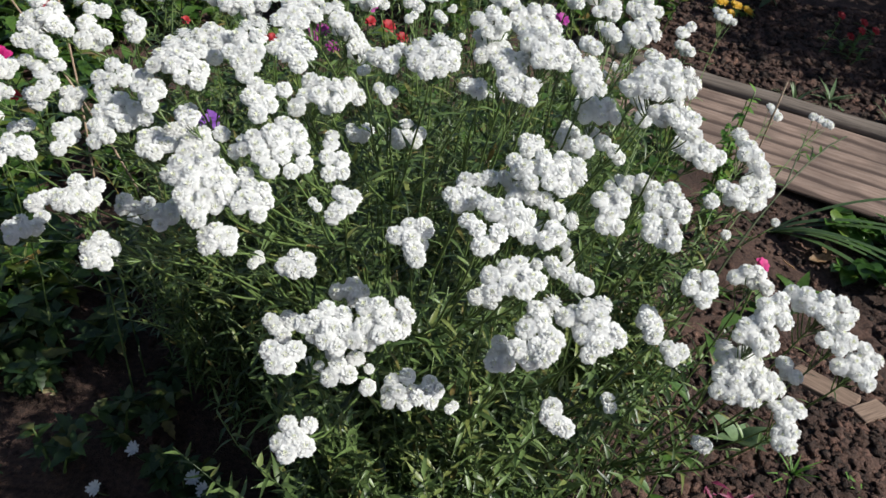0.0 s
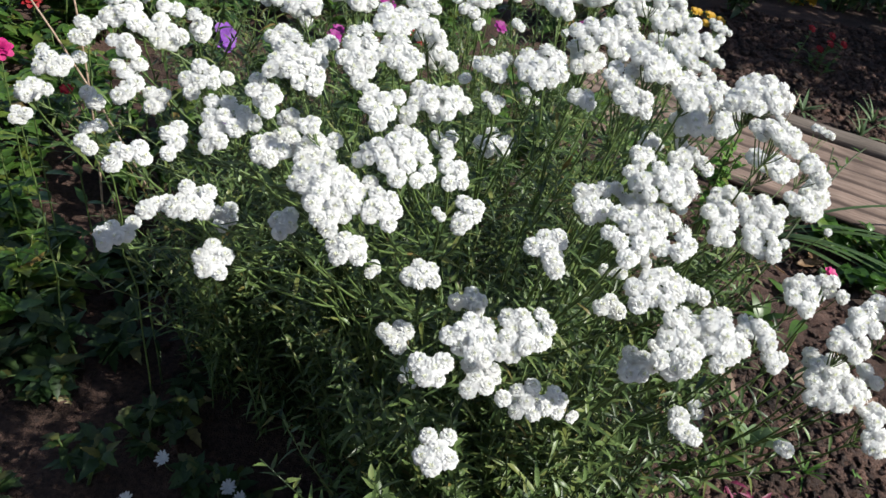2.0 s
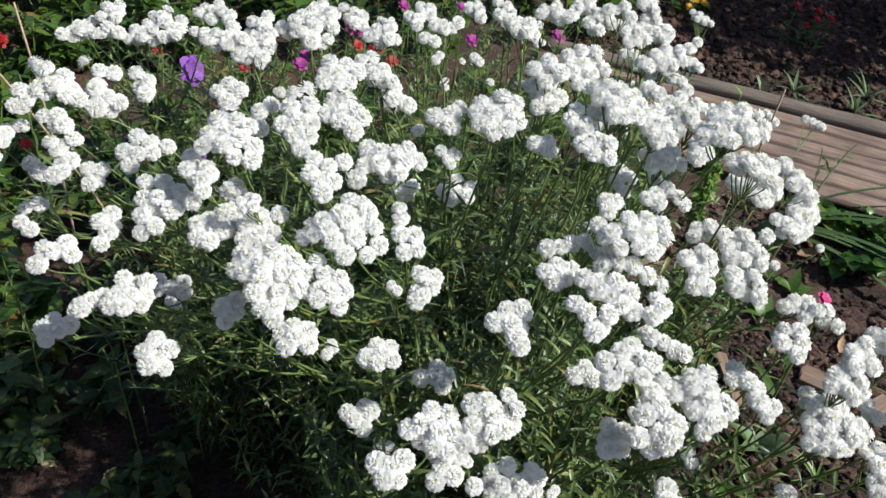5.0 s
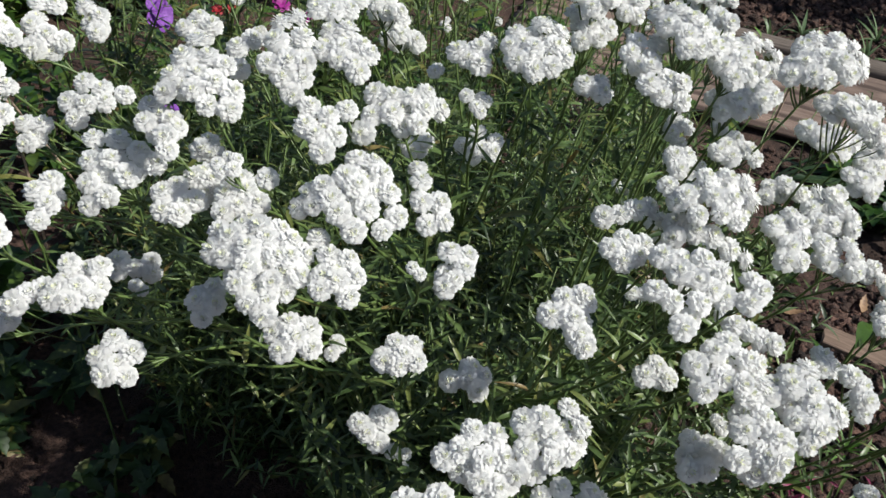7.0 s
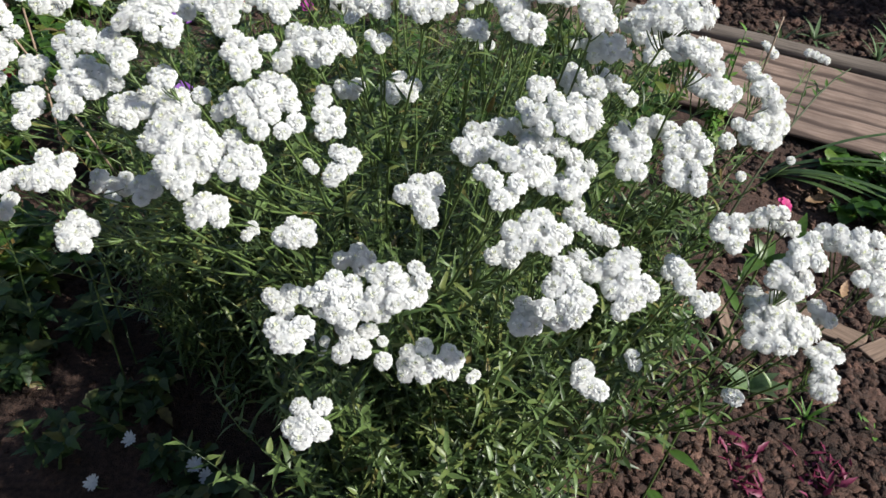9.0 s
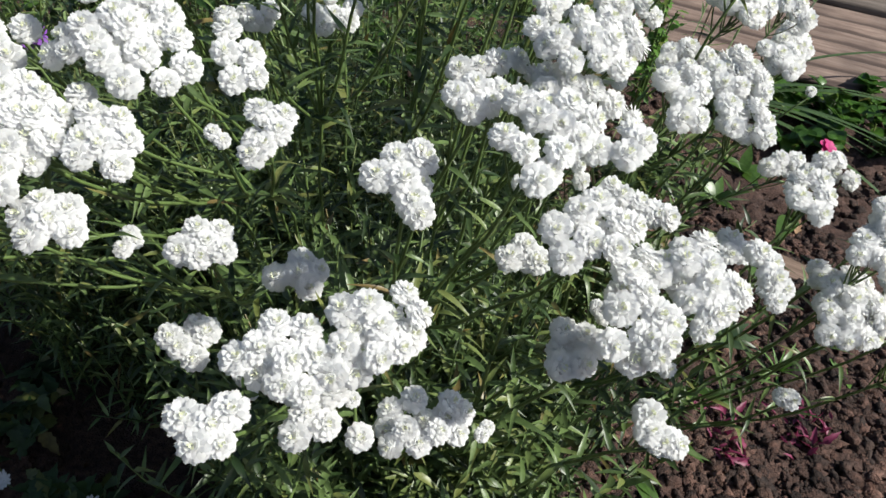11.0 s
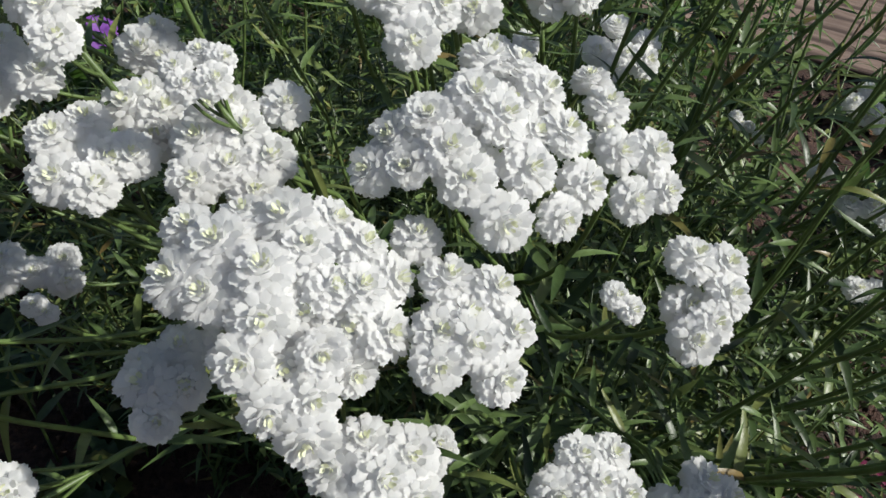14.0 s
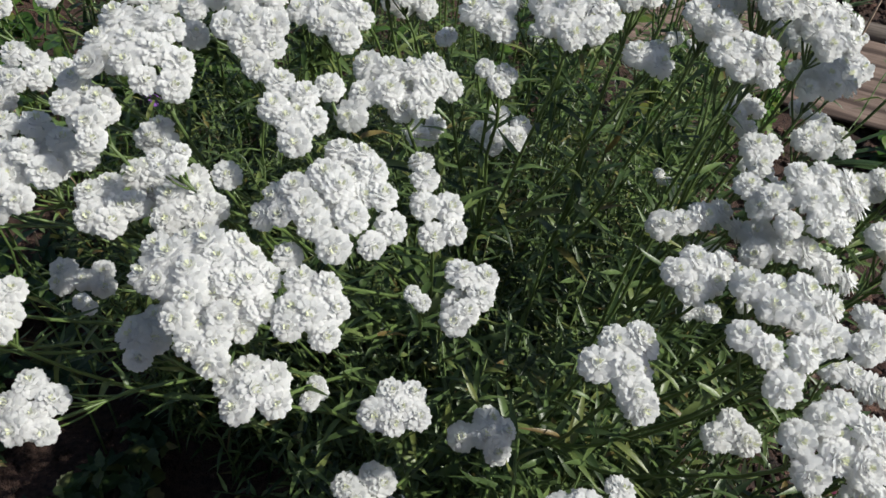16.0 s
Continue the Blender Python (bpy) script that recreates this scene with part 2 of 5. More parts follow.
# ---- ribbed panel ----
def slab(prof, length, t, steps=40):
    """A long sheet along x whose upper side follows a profile of (y, z) points."""
    s = Shape()
    us = [length * i / steps for i in range(steps + 1)]
    top = [(u, -w, z + 0.004 * noise.noise(Vector((u * 3, w * 9, 0))) + 0.002 * noise.noise(Vector((u * 14, w * 30, 5)))) for u in us for w, z in prof]
    low = [(x, y, z - t) for x, y, z in top]
    n, o = len(prof), len(top)
    q = [(j * n + i, j * n + i + 1, (j + 1) * n + i + 1, (j + 1) * n + i) for j in range(steps) for i in range(n - 1)]
    faces = [f[::-1] for f in q] + [tuple(i + o for i in f) for f in q]
    for i in range(n - 1):
        e = steps * n + i
        faces += [(i, i + 1, i + 1 + o, i + o), (e, e + o, e + 1 + o, e + 1)]
    for j in range(steps):
        a, b = j * n, (j + 1) * n
        faces += [(a, a + o, b + o, b), (a + n - 1, b + n - 1, b + n - 1 + o, a + n - 1 + o)]
    s.add(top + low, faces)
    return s


def make_panel():
    """A long ribbed sheet with a timber strip along its back edge."""
    thing = tagged(new("ribbed_panel"), "weathered brown ribbed panel lying on the soil as an edging", "panel")
    thing.matrix_world = Matrix.Translation((0.60, 2.70, 0.115)) @ pose(0, 0, 0, 5.5, 1.2, -29.5)
    sheet = [(0.075 + 0.455 * i / 90, (0.0065 + 0.002 * math.sin(0.23 * i)) * abs(math.sin(0.455 * i / 90 * math.pi / 0.075)) ** 0.8) for i in range(91)]
    part("ribbed_sheet", slab(sheet, 2.3, 0.012).mesh("ribbed_sheet", PANEL), thing, "brown ribbed sheet with soil in its furrows")
    strip = [(0.0, 0.012), (0.004, 0.022), (0.03, 0.025), (0.064, 0.022), (0.070, 0.012)]
    part("edge_strip", slab(strip, 2.35, 0.03).mesh("edge_strip", TIMBER), thing, "grey weathered timber strip")
    return thing


make_panel()


# ---- yarrow ----
def petal(shape, m, length, width, cup, slot=0, wave=0.06):
    """A broad rounded petal along x that curls at its tip."""
    rows = ((0.0, 0.34), (0.42, 0.88), (0.76, 1.0), (0.97, 0.58))
    verts, faces = [], []
    for s, w in rows:
        for k in (-1, 0, 1):
            u = s if k else (1.03 if s > 0.9 else s)
            verts.append(m @ Vector((u * length, 0.5 * width * w * k, cup * length * u ** 2.2 + (wave * width * w if k else 0.0))))
    for i in range(3):
        a = 3 * i
        faces += [(a, a + 1, a + 4, a + 3), (a + 1, a + 2, a + 5, a + 4)]
    shape.add(verts, faces, slot)


def ray_petal(shape, m, length, width, recurve, trough, rng, fine):
    """A broad spoon-shaped petal along x with a softly notched tip."""
    verts, faces = [], []
    skew = rng.uniform(-0.10, 0.10)
    across = (-1, -0.5, 0, 0.5, 1) if fine else (-1, 0, 1)
    n = len(across)
    for s, w in ((0.0, 0.45), (0.42, 0.90), (0.78, 1.0), (1.0, 0.58)) if fine else ((0.0, 0.5), (0.65, 1.0), (1.0, 0.6)):
        for k in across:
            u = s
            if s > 0.9:
                u = 1.0 - 0.12 * k * k + (0.05 if abs(k) == 0.5 else -0.05) + rng.uniform(-0.04, 0.04)
            z = length * (0.10 * u - recurve * u * u) + trough * width * w * k * k + 0.05 * width * s * rng.uniform(-1, 1)
            verts.append(m @ Vector((u * length, 0.5 * width * w * k + skew * width * s, z)))
    for i in range(len(verts) // n - 1):
        for k in range(n - 1):
            a = n * i + k
            faces.append((a, a + 1, a + n + 1, a + n))
    shape.add(verts, faces, 0)


def make_head(seed, openness=1.0, fine=True):
    """A double flower head, 16 mm across, facing z, its stalk at the origin."""
    rng = random.Random(seed)
    s = Shape()
    centre = Vector((0, 0, 0.0034))
    # full heart of the flower under the petals
    rings = [(radians(t), 0.0046) for t in (150, 125, 100, 75, 52, 30, 10)]
    verts = [(r * math.sin(t) * math.cos(k * math.pi / 5), r * math.sin(t) * math.sin(k * math.pi / 5), centre.z + 0.86 * r * math.cos(t)) for t, r in rings for k in range(10)]
    s.add(verts, [(i * 10 + k, i * 10 + (k + 1) % 10, (i + 1) * 10 + (k + 1) % 10, (i + 1) * 10 + k) for i in range(6) for k in range(10)] + [tuple(range(60, 70))], 0)
    # place on the heart, lean from the upright, count, length, width in millimetres, recurve
    layers = ((114, 117, 13, 3.8, 3.5, 0.18), (97, 105, 14, 4.3, 3.6, 0.27), (79, 92, 13, 4.4, 3.7, 0.27), (61, 77, 11, 4.2, 3.5, 0.24),
              (42, 59, 9, 3.7, 3.0, 0.16), (24, 37, 7, 2.9, 2.2, 0.05))
    for tilt, lean, count, length, width, recurve in layers:
        start = rng.random() * 6.3
        for k in range(count):
            az = start + 2 * math.pi * k / count + rng.uniform(-0.22, 0.22)
            at = radians(tilt * openness + rng.uniform(-6, 6))
            out = radians(lean * openness + rng.uniform(-5, 5))
            p = centre + 0.0040 * Vector((math.sin(at), 0, 0.86 * math.cos(at)))
            m = Matrix.Rotation(az, 4, "Z") @ Matrix.Translation(p) @ Matrix.Rotation(out - math.pi / 2, 4, "Y") @ Matrix.Rotation(rng.uniform(-0.15, 0.15), 4, "X")
            ray_petal(s, m, 0.001 * length * rng.uniform(0.9, 1.12), 0.001 * width * rng.uniform(0.88, 1.1), recurve + rng.uniform(-0.05, 0.05), rng.uniform(-0.08, 0.02), rng, fine)
    for k in range(11):
        az, r = rng.random() * 6.3, rng.uniform(0.0002, 0.0013)
        m = Matrix.Translation((r * math.cos(az), r * math.sin(az), 0.0070)) @ Matrix.Rotation(az, 4, "Z") @ Matrix.Rotation(radians(-66), 4, "Y")
        petal(s, m, 0.0024, 0.0009, 0.1, 1)
    ring = [(0.0008, -0.0012), (0.0022, -0.0004), (0.0034, 0.0006), (0.0036, 0.0016)]
    verts = [(r * math.cos(k * math.pi / 4), r * math.sin(k * math.pi / 4), z) for r, z in ring for k in range(8)]
    s.add(verts, [(i * 8 + k, i * 8 + (k + 1) % 8, (i + 1) * 8 + (k + 1) % 8, (i + 1) * 8 + k) for i in range(3) for k in range(8)], 2)
    return s.mesh("flower_head", WHITE, CREAM, CUP)


HEADS = [make_head(20 + i, (1.0, 0.96, 1.03, 0.9, 1.0, 0.95)[i]) for i in range(6)]
FAR_HEADS = [make_head(30 + i, (1.0, 0.95, 1.03, 0.92)[i], False) for i in range(4)]
YOUNG = make_head(40, 0.6)


def make_leaf(seed):
    rng = random.Random(seed)
    s = Shape()
    blade(s, Matrix.Rotation(rng.uniform(-0.4, 0.4), 4, "X"), 0.029, 0.0044, rng.uniform(-0.35, 0.75), 0.35, 6, tip=0.85)
    return s.mesh("leaf", LEAF)


LEAVES = [make_leaf(i) for i in range(8)]
rng = random.Random(11)
CLUMPS = (Vector((0.0, 0.70, 0)), Vector((-0.30, 0.98, 0)))


def leaning(x, y):
    """The bunch of stems that has fallen over to the side."""
    return x > 0.27 and y < 0.66


def stem_base(x, y):
    """Where a stem that flowers at x, y comes out of the ground."""
    if y > 0.98 and x < 0.40:
        return Vector((x + rng.uniform(-0.05, 0.05), y + rng.uniform(0, 0.06), ground_height(x, y) - 0.01))
    if leaning(x, y):
        return Vector((0.205 + rng.gauss(0, 0.005), 0.73 + rng.gauss(0, 0.005), ground_height(0.205, 0.73) - 0.01))
    c = CLUMPS[1] if x < -0.33 and y > 0.86 else CLUMPS[0]
    if x < 0 and c is CLUMPS[0]:
        x = 0.04 + 0.35 * x
        y = 0.84 + 0.5 * (y - 0.70)
    elif x > 0.25 and y > 0.58:
        x, y = 0.85 * x, 0.90 + 0.3 * (y - 0.7)
    elif x > 0.12 and y > 0.6:
        x *= 1.25
    bx = c.x + 0.62 * (x - c.x) + rng.uniform(-0.03, 0.03)
    by = c.y + 0.55 * (y - c.y) + rng.uniform(-0.03, 0.03) + 0.03
    bx = 0.05 * round(bx / 0.05) + rng.gauss(0, 0.004)
    by = 0.05 * round(by / 0.05) + rng.gauss(0, 0.004)
    return Vector((bx, by, ground_height(bx, by) - 0.01))


def set_leaves(thing, path, count, low, high, size, thin_low=True):
    """Narrow leaves in a spiral up a stem."""
    az = rng.random() * 6.3
    n = len(path) - 1
    for k in range(count):
        t = low + (high - low) * (k + rng.random() * 0.7) / count
        i = min(int(t * n), n - 1)
        p = path[i].lerp(path[i + 1], t * n - i)
        az += 2.4 + rng.uniform(-0.3, 0.3)
        if p.x < 0.0 and p.y < 0.70 and p.z < 0.49 and rng.random() < (0.9 if p.x < -0.11 else 0.45) or p.x < -0.05 and p.y < 0.86 and p.z < 0.44 and rng.random() < 0.8 or p.x > 0.18 and p.z < 0.40 and p.y < 0.80 and thin_low and rng.random() < 0.9:
            continue
        up = radians(rng.uniform(-5, 55))
        sc = size * (1.45 - 0.85 * t) * rng.uniform(0.75, 1.2)
        m = Matrix.Translation(p) @ Matrix.Rotation(az, 4, "Z") @ Matrix.Rotation(-up, 4, "Y") @ Matrix.Diagonal((sc, sc, sc, 1))
        part("leaf", LEAVES[rng.randrange(8)], thing, m=m)


def filled(heads, loose):
    """Adds the lower heads that show between the upper ones of a cluster."""
    more = [Vector(h) for h in heads]
    for i, a in enumerate(heads):
        for b in heads[:i]:
            a1, b1 = Vector(a), Vector(b)
            mid = 0.5 * (a1 + b1) + Vector((0, 1.5, -5.0))
            if 15 < (a1 - b1).length < (32 if loose else 25) and min((mid - h).length for h in more) > (8.5 if loose else 10):
                more.append(mid)
    return [tuple(h) for h in more]


MAIN_STEMS, LEANING_STEM = [], []


def yarrow(x, y, z, heads, label="", size=1.0, leaves=26):
    """One flowering stem whose cluster of heads is centred on x, y, z; heads: offsets in millimetres."""
    top = Vector((x, y, z))
    heads = filled(heads, y > 0.72 or x > 0.2)
    base = stem_base(x, y)
    # neighbouring clusters branch from one stem
    near = [m for m in MAIN_STEMS if (m[0] - top).length < 0.085 and m[0].z < top.z + 0.05 and not leaning(x, y)]
    if leaning(x, y) and LEANING_STEM:
        near = LEANING_STEM
        base = near[0][1]
    elif near:
        base = min(near, key=lambda m: (m[0] - top).length)[1]
    thing = new("yarrow_stem")
    thing.empty_display_size = 0.02
    h = top.z - base.z
    lean = (top - base).normalized()
    fork = top - (0.011 + 0.00036 * max(math.hypot(dx, dy) for dx, dy, dz in heads)) * (0.5 * lean + Vector((0, 0, 1))).normalized()
    knee = base + Vector((0, 0, 0.55 * h)) + 0.25 * (top - base) * Vector((1, 1, 0)).length * 0.3
    if x < 0:
        knee = base.lerp(top, 0.12)
        knee.z = base.z + 0.84 * h
    if leaning(x, y) and not near:
        knee = Vector((0.352 + rng.gauss(0, 0.004), 0.655 + rng.gauss(0, 0.004), 0.24 + rng.gauss(0, 0.005)))
    if near:
        knee = base.lerp(fork, 0.60) + Vector((0, 0, -0.25 * (fork - base).length))
    path = bend(base, knee, fork, 11)
    for i in range(2, 11):
        path[i] = path[i] + (0.005 if near else 0.016) * math.sin(math.pi * i / 11) * noise.noise_vector(path[i] * 13)
    if not near and leaning(x, y):
        LEANING_STEM.append((top, path[5].copy()))
    elif not near:
        MAIN_STEMS.append((top, path[7].copy()))
    s = Shape()
    tube(s, path, 0.0013 if near else 0.0026 if leaning(x, y) else 0.0017, 0.0010, 6)
    widest = max(0.012, 0.001 * max(math.hypot(dx, dy) for dx, dy, dz in heads))
    for i, (dx, dy, dz) in enumerate(heads):
        p = top + Vector((dx, dy, dz)) * 0.001 + Vector((rng.uniform(-1, 1), rng.uniform(-1, 1), rng.uniform(-1.5, 2.0))) * 0.0007
        way = Vector((dx, dy, dz)) * 0.022 + Vector((0.10, -0.50, 0.82)) + Vector((rng.gauss(0, 0.15), rng.gauss(0, 0.15), 0))
        way.normalize()
        foot = p - way * 0.006
        back = 0.9 * 0.001 * math.hypot(dx, dy) / widest
        start = path[-1].lerp(path[-2], back * rng.uniform(0.5, 1.0))
        n = len(s.v)
        tube(s, bend(start, start.lerp(foot, 0.62) + Vector((0, 0, -0.006)), foot - way * 0.001, 5), 0.0007, 0.0006, 4)
        ring = 60 if (start - path[-2]).length < (start - path[-1]).length else 66
        s.f.append((ring, ring + 1, n))
        s.m.append(0)
        sc = size * rng.uniform(0.90, 1.12) * (1.17 if y > 0.66 and x > 0.2 or y > 0.80 else 0.94 if y < 0.62 and x < 0.1 else 1.0)
        young = rng.random() < 0.04
        m = Matrix.Translation(foot) @ turn_to(way, rng.random() * 6.3) @ Matrix.Diagonal((sc, sc, sc * rng.uniform(0.95, 1.1), 1))
        part("flower_head", YOUNG if young else FAR_HEADS[rng.randrange(4)] if y > 0.80 else HEADS[rng.randrange(6)], thing, "half-open white double flower head" if young else "", m)
    part("stem", s.mesh("stem", STEM), thing, "green stem that forks below the flowers")
    if leaning(x, y):
        set_leaves(thing, path, 12 if near else 60, 0.15, 0.98, 0.95 if near else 1.25, False)
    elif near:
        set_leaves(thing, path, 18 if y > 0.7 else 5 if x > 0.1 else 9, 0.05, 0.98, 1.15 if y > 0.7 else 0.95)
    else:
        set_leaves(thing, path, 9 if x < -0.13 and y < 0.68 else leaves, 0.62 if x < -0.13 and y < 0.68 else 0.12, 0.98, 1.0)
    if x > 0.12 and not near:
        set_leaves(thing, path, 2 if y < 0.68 else 15 if x > 0.2 else 10, 0.50, 1.0, 1.4)
    n = len(heads)
    words = label or ("single white double yarrow flower on a leafy green stem" if n == 1 else
                      "small white double yarrow cluster on a leafy green stem" if n < 6 else
                      "white double yarrow cluster on a leafy green stem" if n < 11 else
                      "large dense white double yarrow cluster on a leafy green stem")
    return tagged(thing, words, "yarrow", "yarrow stems in the bed")


yarrow(-0.111, 0.556, 0.703, [(-33, -5, -5), (-27, 1, 1), (-23, -8, -2), (-17, 2, 5), (-12, -6, 3), (-8, -14, -3), (-3, 8, 9), (3, 2, 7), (9, -10, -1), (24, 5, -0), (19, 18, 5), (5, 28, 9), (15, 28, 6), (1, -22, -10), (18, -19, -14), (28, -8, -10)])
yarrow(-0.062, 0.571, 0.691, [(-5, 27, 8), (-4, 12, 7), (-5, -5, 1), (7, -4, 0), (-1, -17, -8), (9, -14, -7)])
yarrow(-0.164, 0.522, 0.683, [(-23, 18, 6), (-17, 11, 7), (-26, 5, 2), (-19, 0, 3), (-10, 20, 9), (-1, 17, 9), (12, 18, 7), (4, 9, 8), (18, 12, 4), (-6, 2, 6), (10, -0, 3), (-6, -8, 1), (23, -7, -7), (7, -14, -5), (-11, -16, -6), (-6, -23, -13), (5, -22, -13), (3, -27, -20), (17, 0, 1), (26, 5, -3)])
yarrow(-0.121, 0.517, 0.677, [(-9, 22, 7), (-3, 9, 5), (8, 6, 3), (-7, -3, 0), (12, -3, -2), (-0, -7, -2), (-9, -11, -5), (7, -13, -8), (0, 1, 2)])
yarrow(-0.145, 0.492, 0.650, [(-2, 8, 4), (8, 4, 1), (-11, 2, 1), (2, -2, 0), (10, -5, -4), (-7, -7, -3)])
yarrow(-0.184, 0.574, 0.714, [(-1, 7, 3), (6, 3, 1), (-3, -6, -3), (4, -4, -2), (-6, 0, 1)], size=0.62)
yarrow(-0.204, 0.604, 0.681, [(-6, 1, 1), (-0, 6, 3), (4, 0, 0), (2, -7, -4)])
yarrow(-0.179, 0.576, 0.688, [(-8, 2, 2), (4, 5, 3), (-9, -9, -4), (-0, -6, -2), (11, -2, -2), (6, -12, -7), (1, 13, 5), (-5, 10, 5)])
yarrow(-0.163, 0.592, 0.691, [(0, 0, 0)])
yarrow(-0.206, 0.641, 0.683, [(0, 6, 3), (-4, -2, -1), (3, -4, -2)])
yarrow(-0.217, 0.579, 0.683, [(-1, 11, 5), (-9, 5, 3), (5, -1, 0), (-8, -6, -2), (2, -9, -5), (12, 1, -1)])
yarrow(-0.199, 0.532, 0.642, [(5, 8, 3), (5, -2, -1), (-4, -2, 0), (-2, -9, -5), (-4, 4, 3)])
yarrow(-0.048, 0.525, 0.672, [(-3, 11, 5), (8, 9, 3), (5, -1, 0), (-8, -11, -5), (-2, -8, -3)])
yarrow(-0.072, 0.527, 0.669, [(-2, 2, 1), (2, -2, -1)], size=0.62)
yarrow(-0.120, 0.520, 0.612, [(-0, 2, 1), (-3, -3, -1), (3, 1, -0)], size=0.62)
yarrow(-0.081, 0.497, 0.627, [(-12, -2, -1), (-3, 6, 4), (7, 7, 2), (1, -1, 1), (9, -4, -3), (-2, -7, -3)])
yarrow(-0.036, 0.498, 0.601, [(-13, -0, -0), (2, 7, 3), (10, 2, -0), (-2, -1, 1), (4, -7, -4)])
yarrow(-0.096, 0.496, 0.560, [(4, 9, 4), (-10, 2, 2), (9, 3, 1), (-5, -4, -1), (2, -10, -5)])
yarrow(-0.074, 0.551, 0.454, [(-3, -1, -0), (3, 1, 0)], size=0.62)
yarrow(-0.297, 0.711, 0.682, [(-7, 12, 7), (6, 9, 5), (-17, -4, -1), (-3, -8, -1), (9, -3, -1), (21, 10, -0), (-9, -16, -9)])
yarrow(-0.258, 0.599, 0.694, [(-14, 21, 8), (2, 21, 9), (-13, 1, 4), (-0, 1, 5), (-12, -14, -4), (11, -8, -2), (0, -19, -10), (-12, -22, -14), (15, 11, 5), (25, 8, -1)])
yarrow(-0.224, 0.600, 0.723, [(-9, 17, 6), (-11, 4, 3), (4, 5, 3), (2, -9, -3), (9, -2, -0), (5, -15, -9)])
yarrow(-0.201, 0.622, 0.745, [(-6, 35, 8), (-12, 13, 8), (2, 14, 8), (13, 9, 5), (-3, -1, 4), (-18, -1, 2), (-5, -12, -3), (8, -6, -0), (-20, -11, -5), (5, -17, -9), (19, -7, -5), (17, -16, -12)])
yarrow(-0.181, 0.676, 0.739, [(6, 12, 4), (-4, 1, 2), (-2, -13, -7)])
yarrow(-0.149, 0.645, 0.751, [(-7, 30, 10), (-9, 4, 8), (4, 45, 7), (9, 10, 8), (-13, -11, -1), (-0, -9, 1), (10, -9, -1), (-4, -17, -6), (8, -18, -9), (1, -25, -16)])
yarrow(-0.112, 0.664, 0.747, [(-12, 19, 7), (1, 19, 7), (-17, -2, 0), (-3, -0, 3), (-6, -10, -3), (10, 3, 2), (5, -11, -5), (15, -2, -2), (8, -15, -9)])
yarrow(-0.121, 0.701, 0.761, [(-12, -2, -0), (-0, -2, 0), (12, 3, -0)])
yarrow(-0.067, 0.791, 0.718, [(-18, 12, 5), (-5, 15, 8), (5, 2, 3), (2, -14, -6), (14, -14, -10)])
yarrow(-0.022, 0.640, 0.724, [(-9, 4, 2), (3, 6, 2), (-2, -4, -1), (7, 2, 0), (1, -7, -4)], size=0.62)
yarrow(-0.130, 0.598, 0.725, [(-6, 16, 6), (-9, 1, 2), (6, 9, 4), (11, -5, -3), (1, -15, -8), (-3, -6, -1)])
yarrow(-0.113, 0.619, 0.728, [(0, 0, 0)])
yarrow(-0.076, 0.635, 0.720, [(-17, 8, 6), (-6, 6, 7), (-20, -8, -2), (-27, -15, -11), (6, 6, 6), (19, 18, 4), (28, 8, -3), (15, -2, 0), (10, -14, -6), (-8, -8, 0)])
yarrow(-0.053, 0.723, 0.642, [(-3, -6, -2), (10, 5, 1), (-7, 0, 1)])
yarrow(-0.002, 0.706, 0.650, [(-15, -1, 0), (-1, 14, 6), (15, 7, 1), (-1, -4, 0), (-8, -9, -4), (10, -6, -3)])
yarrow(-0.024, 0.665, 0.749, [(-7, -7, -2), (3, 1, 2), (14, 16, 3), (-13, -1, 1), (3, -9, -4)])
yarrow(-0.047, 0.682, 0.727, [(2, 2, 1), (-2, -2, -1)], size=0.62)
yarrow(0.017, 0.654, 0.758, [(-14, 14, 7), (-20, 1, 2), (5, 19, 8), (20, 17, 3), (-5, -4, 2), (12, 1, 2), (-17, -11, -5), (-6, -17, -8), (18, -6, -4), (6, -15, -7)])
yarrow(0.075, 0.717, 0.750, [(-12, 12, 6), (10, 21, 6), (-4, -6, 0), (13, -2, -1), (-11, -13, -6), (3, -12, -5)])
yarrow(0.057, 0.637, 0.740, [(-8, -0, 1), (4, 6, 2), (4, -5, -3)])
yarrow(0.086, 0.639, 0.764, [(-3, 6, 4), (15, 12, 2), (-10, -1, 1), (-6, -10, -4), (4, -7, -3)])
yarrow(0.092, 0.607, 0.756, [(-12, -1, 1), (2, 3, 3), (-4, -8, -3), (11, 1, -0), (11, -9, -6), (-8, 13, 6)])
yarrow(0.165, 0.705, 0.669, [(1, 13, 5), (8, 2, 1), (-7, -3, -0), (-2, -12, -6)])
yarrow(0.114, 0.639, 0.780, [(-17, 21, 6), (-4, 19, 8), (-16, 3, 3), (3, 9, 6), (-5, -6, 0), (9, 1, 2), (12, -9, -5), (-6, -15, -7), (4, -14, -6), (19, -9, -8)])
yarrow(0.169, 0.697, 0.767, [(-3, 3, 2), (3, -3, -2)])
yarrow(0.297, 0.846, 0.675, [(-19, 9, 9), (3, 19, 11), (27, 23, 4), (33, 8, -4), (23, -14, -9), (4, -18, -4), (-11, -7, 4), (-31, -3, -1), (-29, -16, -10)])
yarrow(0.180, 0.663, 0.717, [(-5, 6, 4), (12, 9, 3), (-13, -9, -4), (2, -8, -3), (20, -1, -5), (-16, 4, 2), (0, -2, 1)])
yarrow(0.266, 0.766, 0.681, [(-1, 3, 3), (1, -3, -3)], size=0.62)
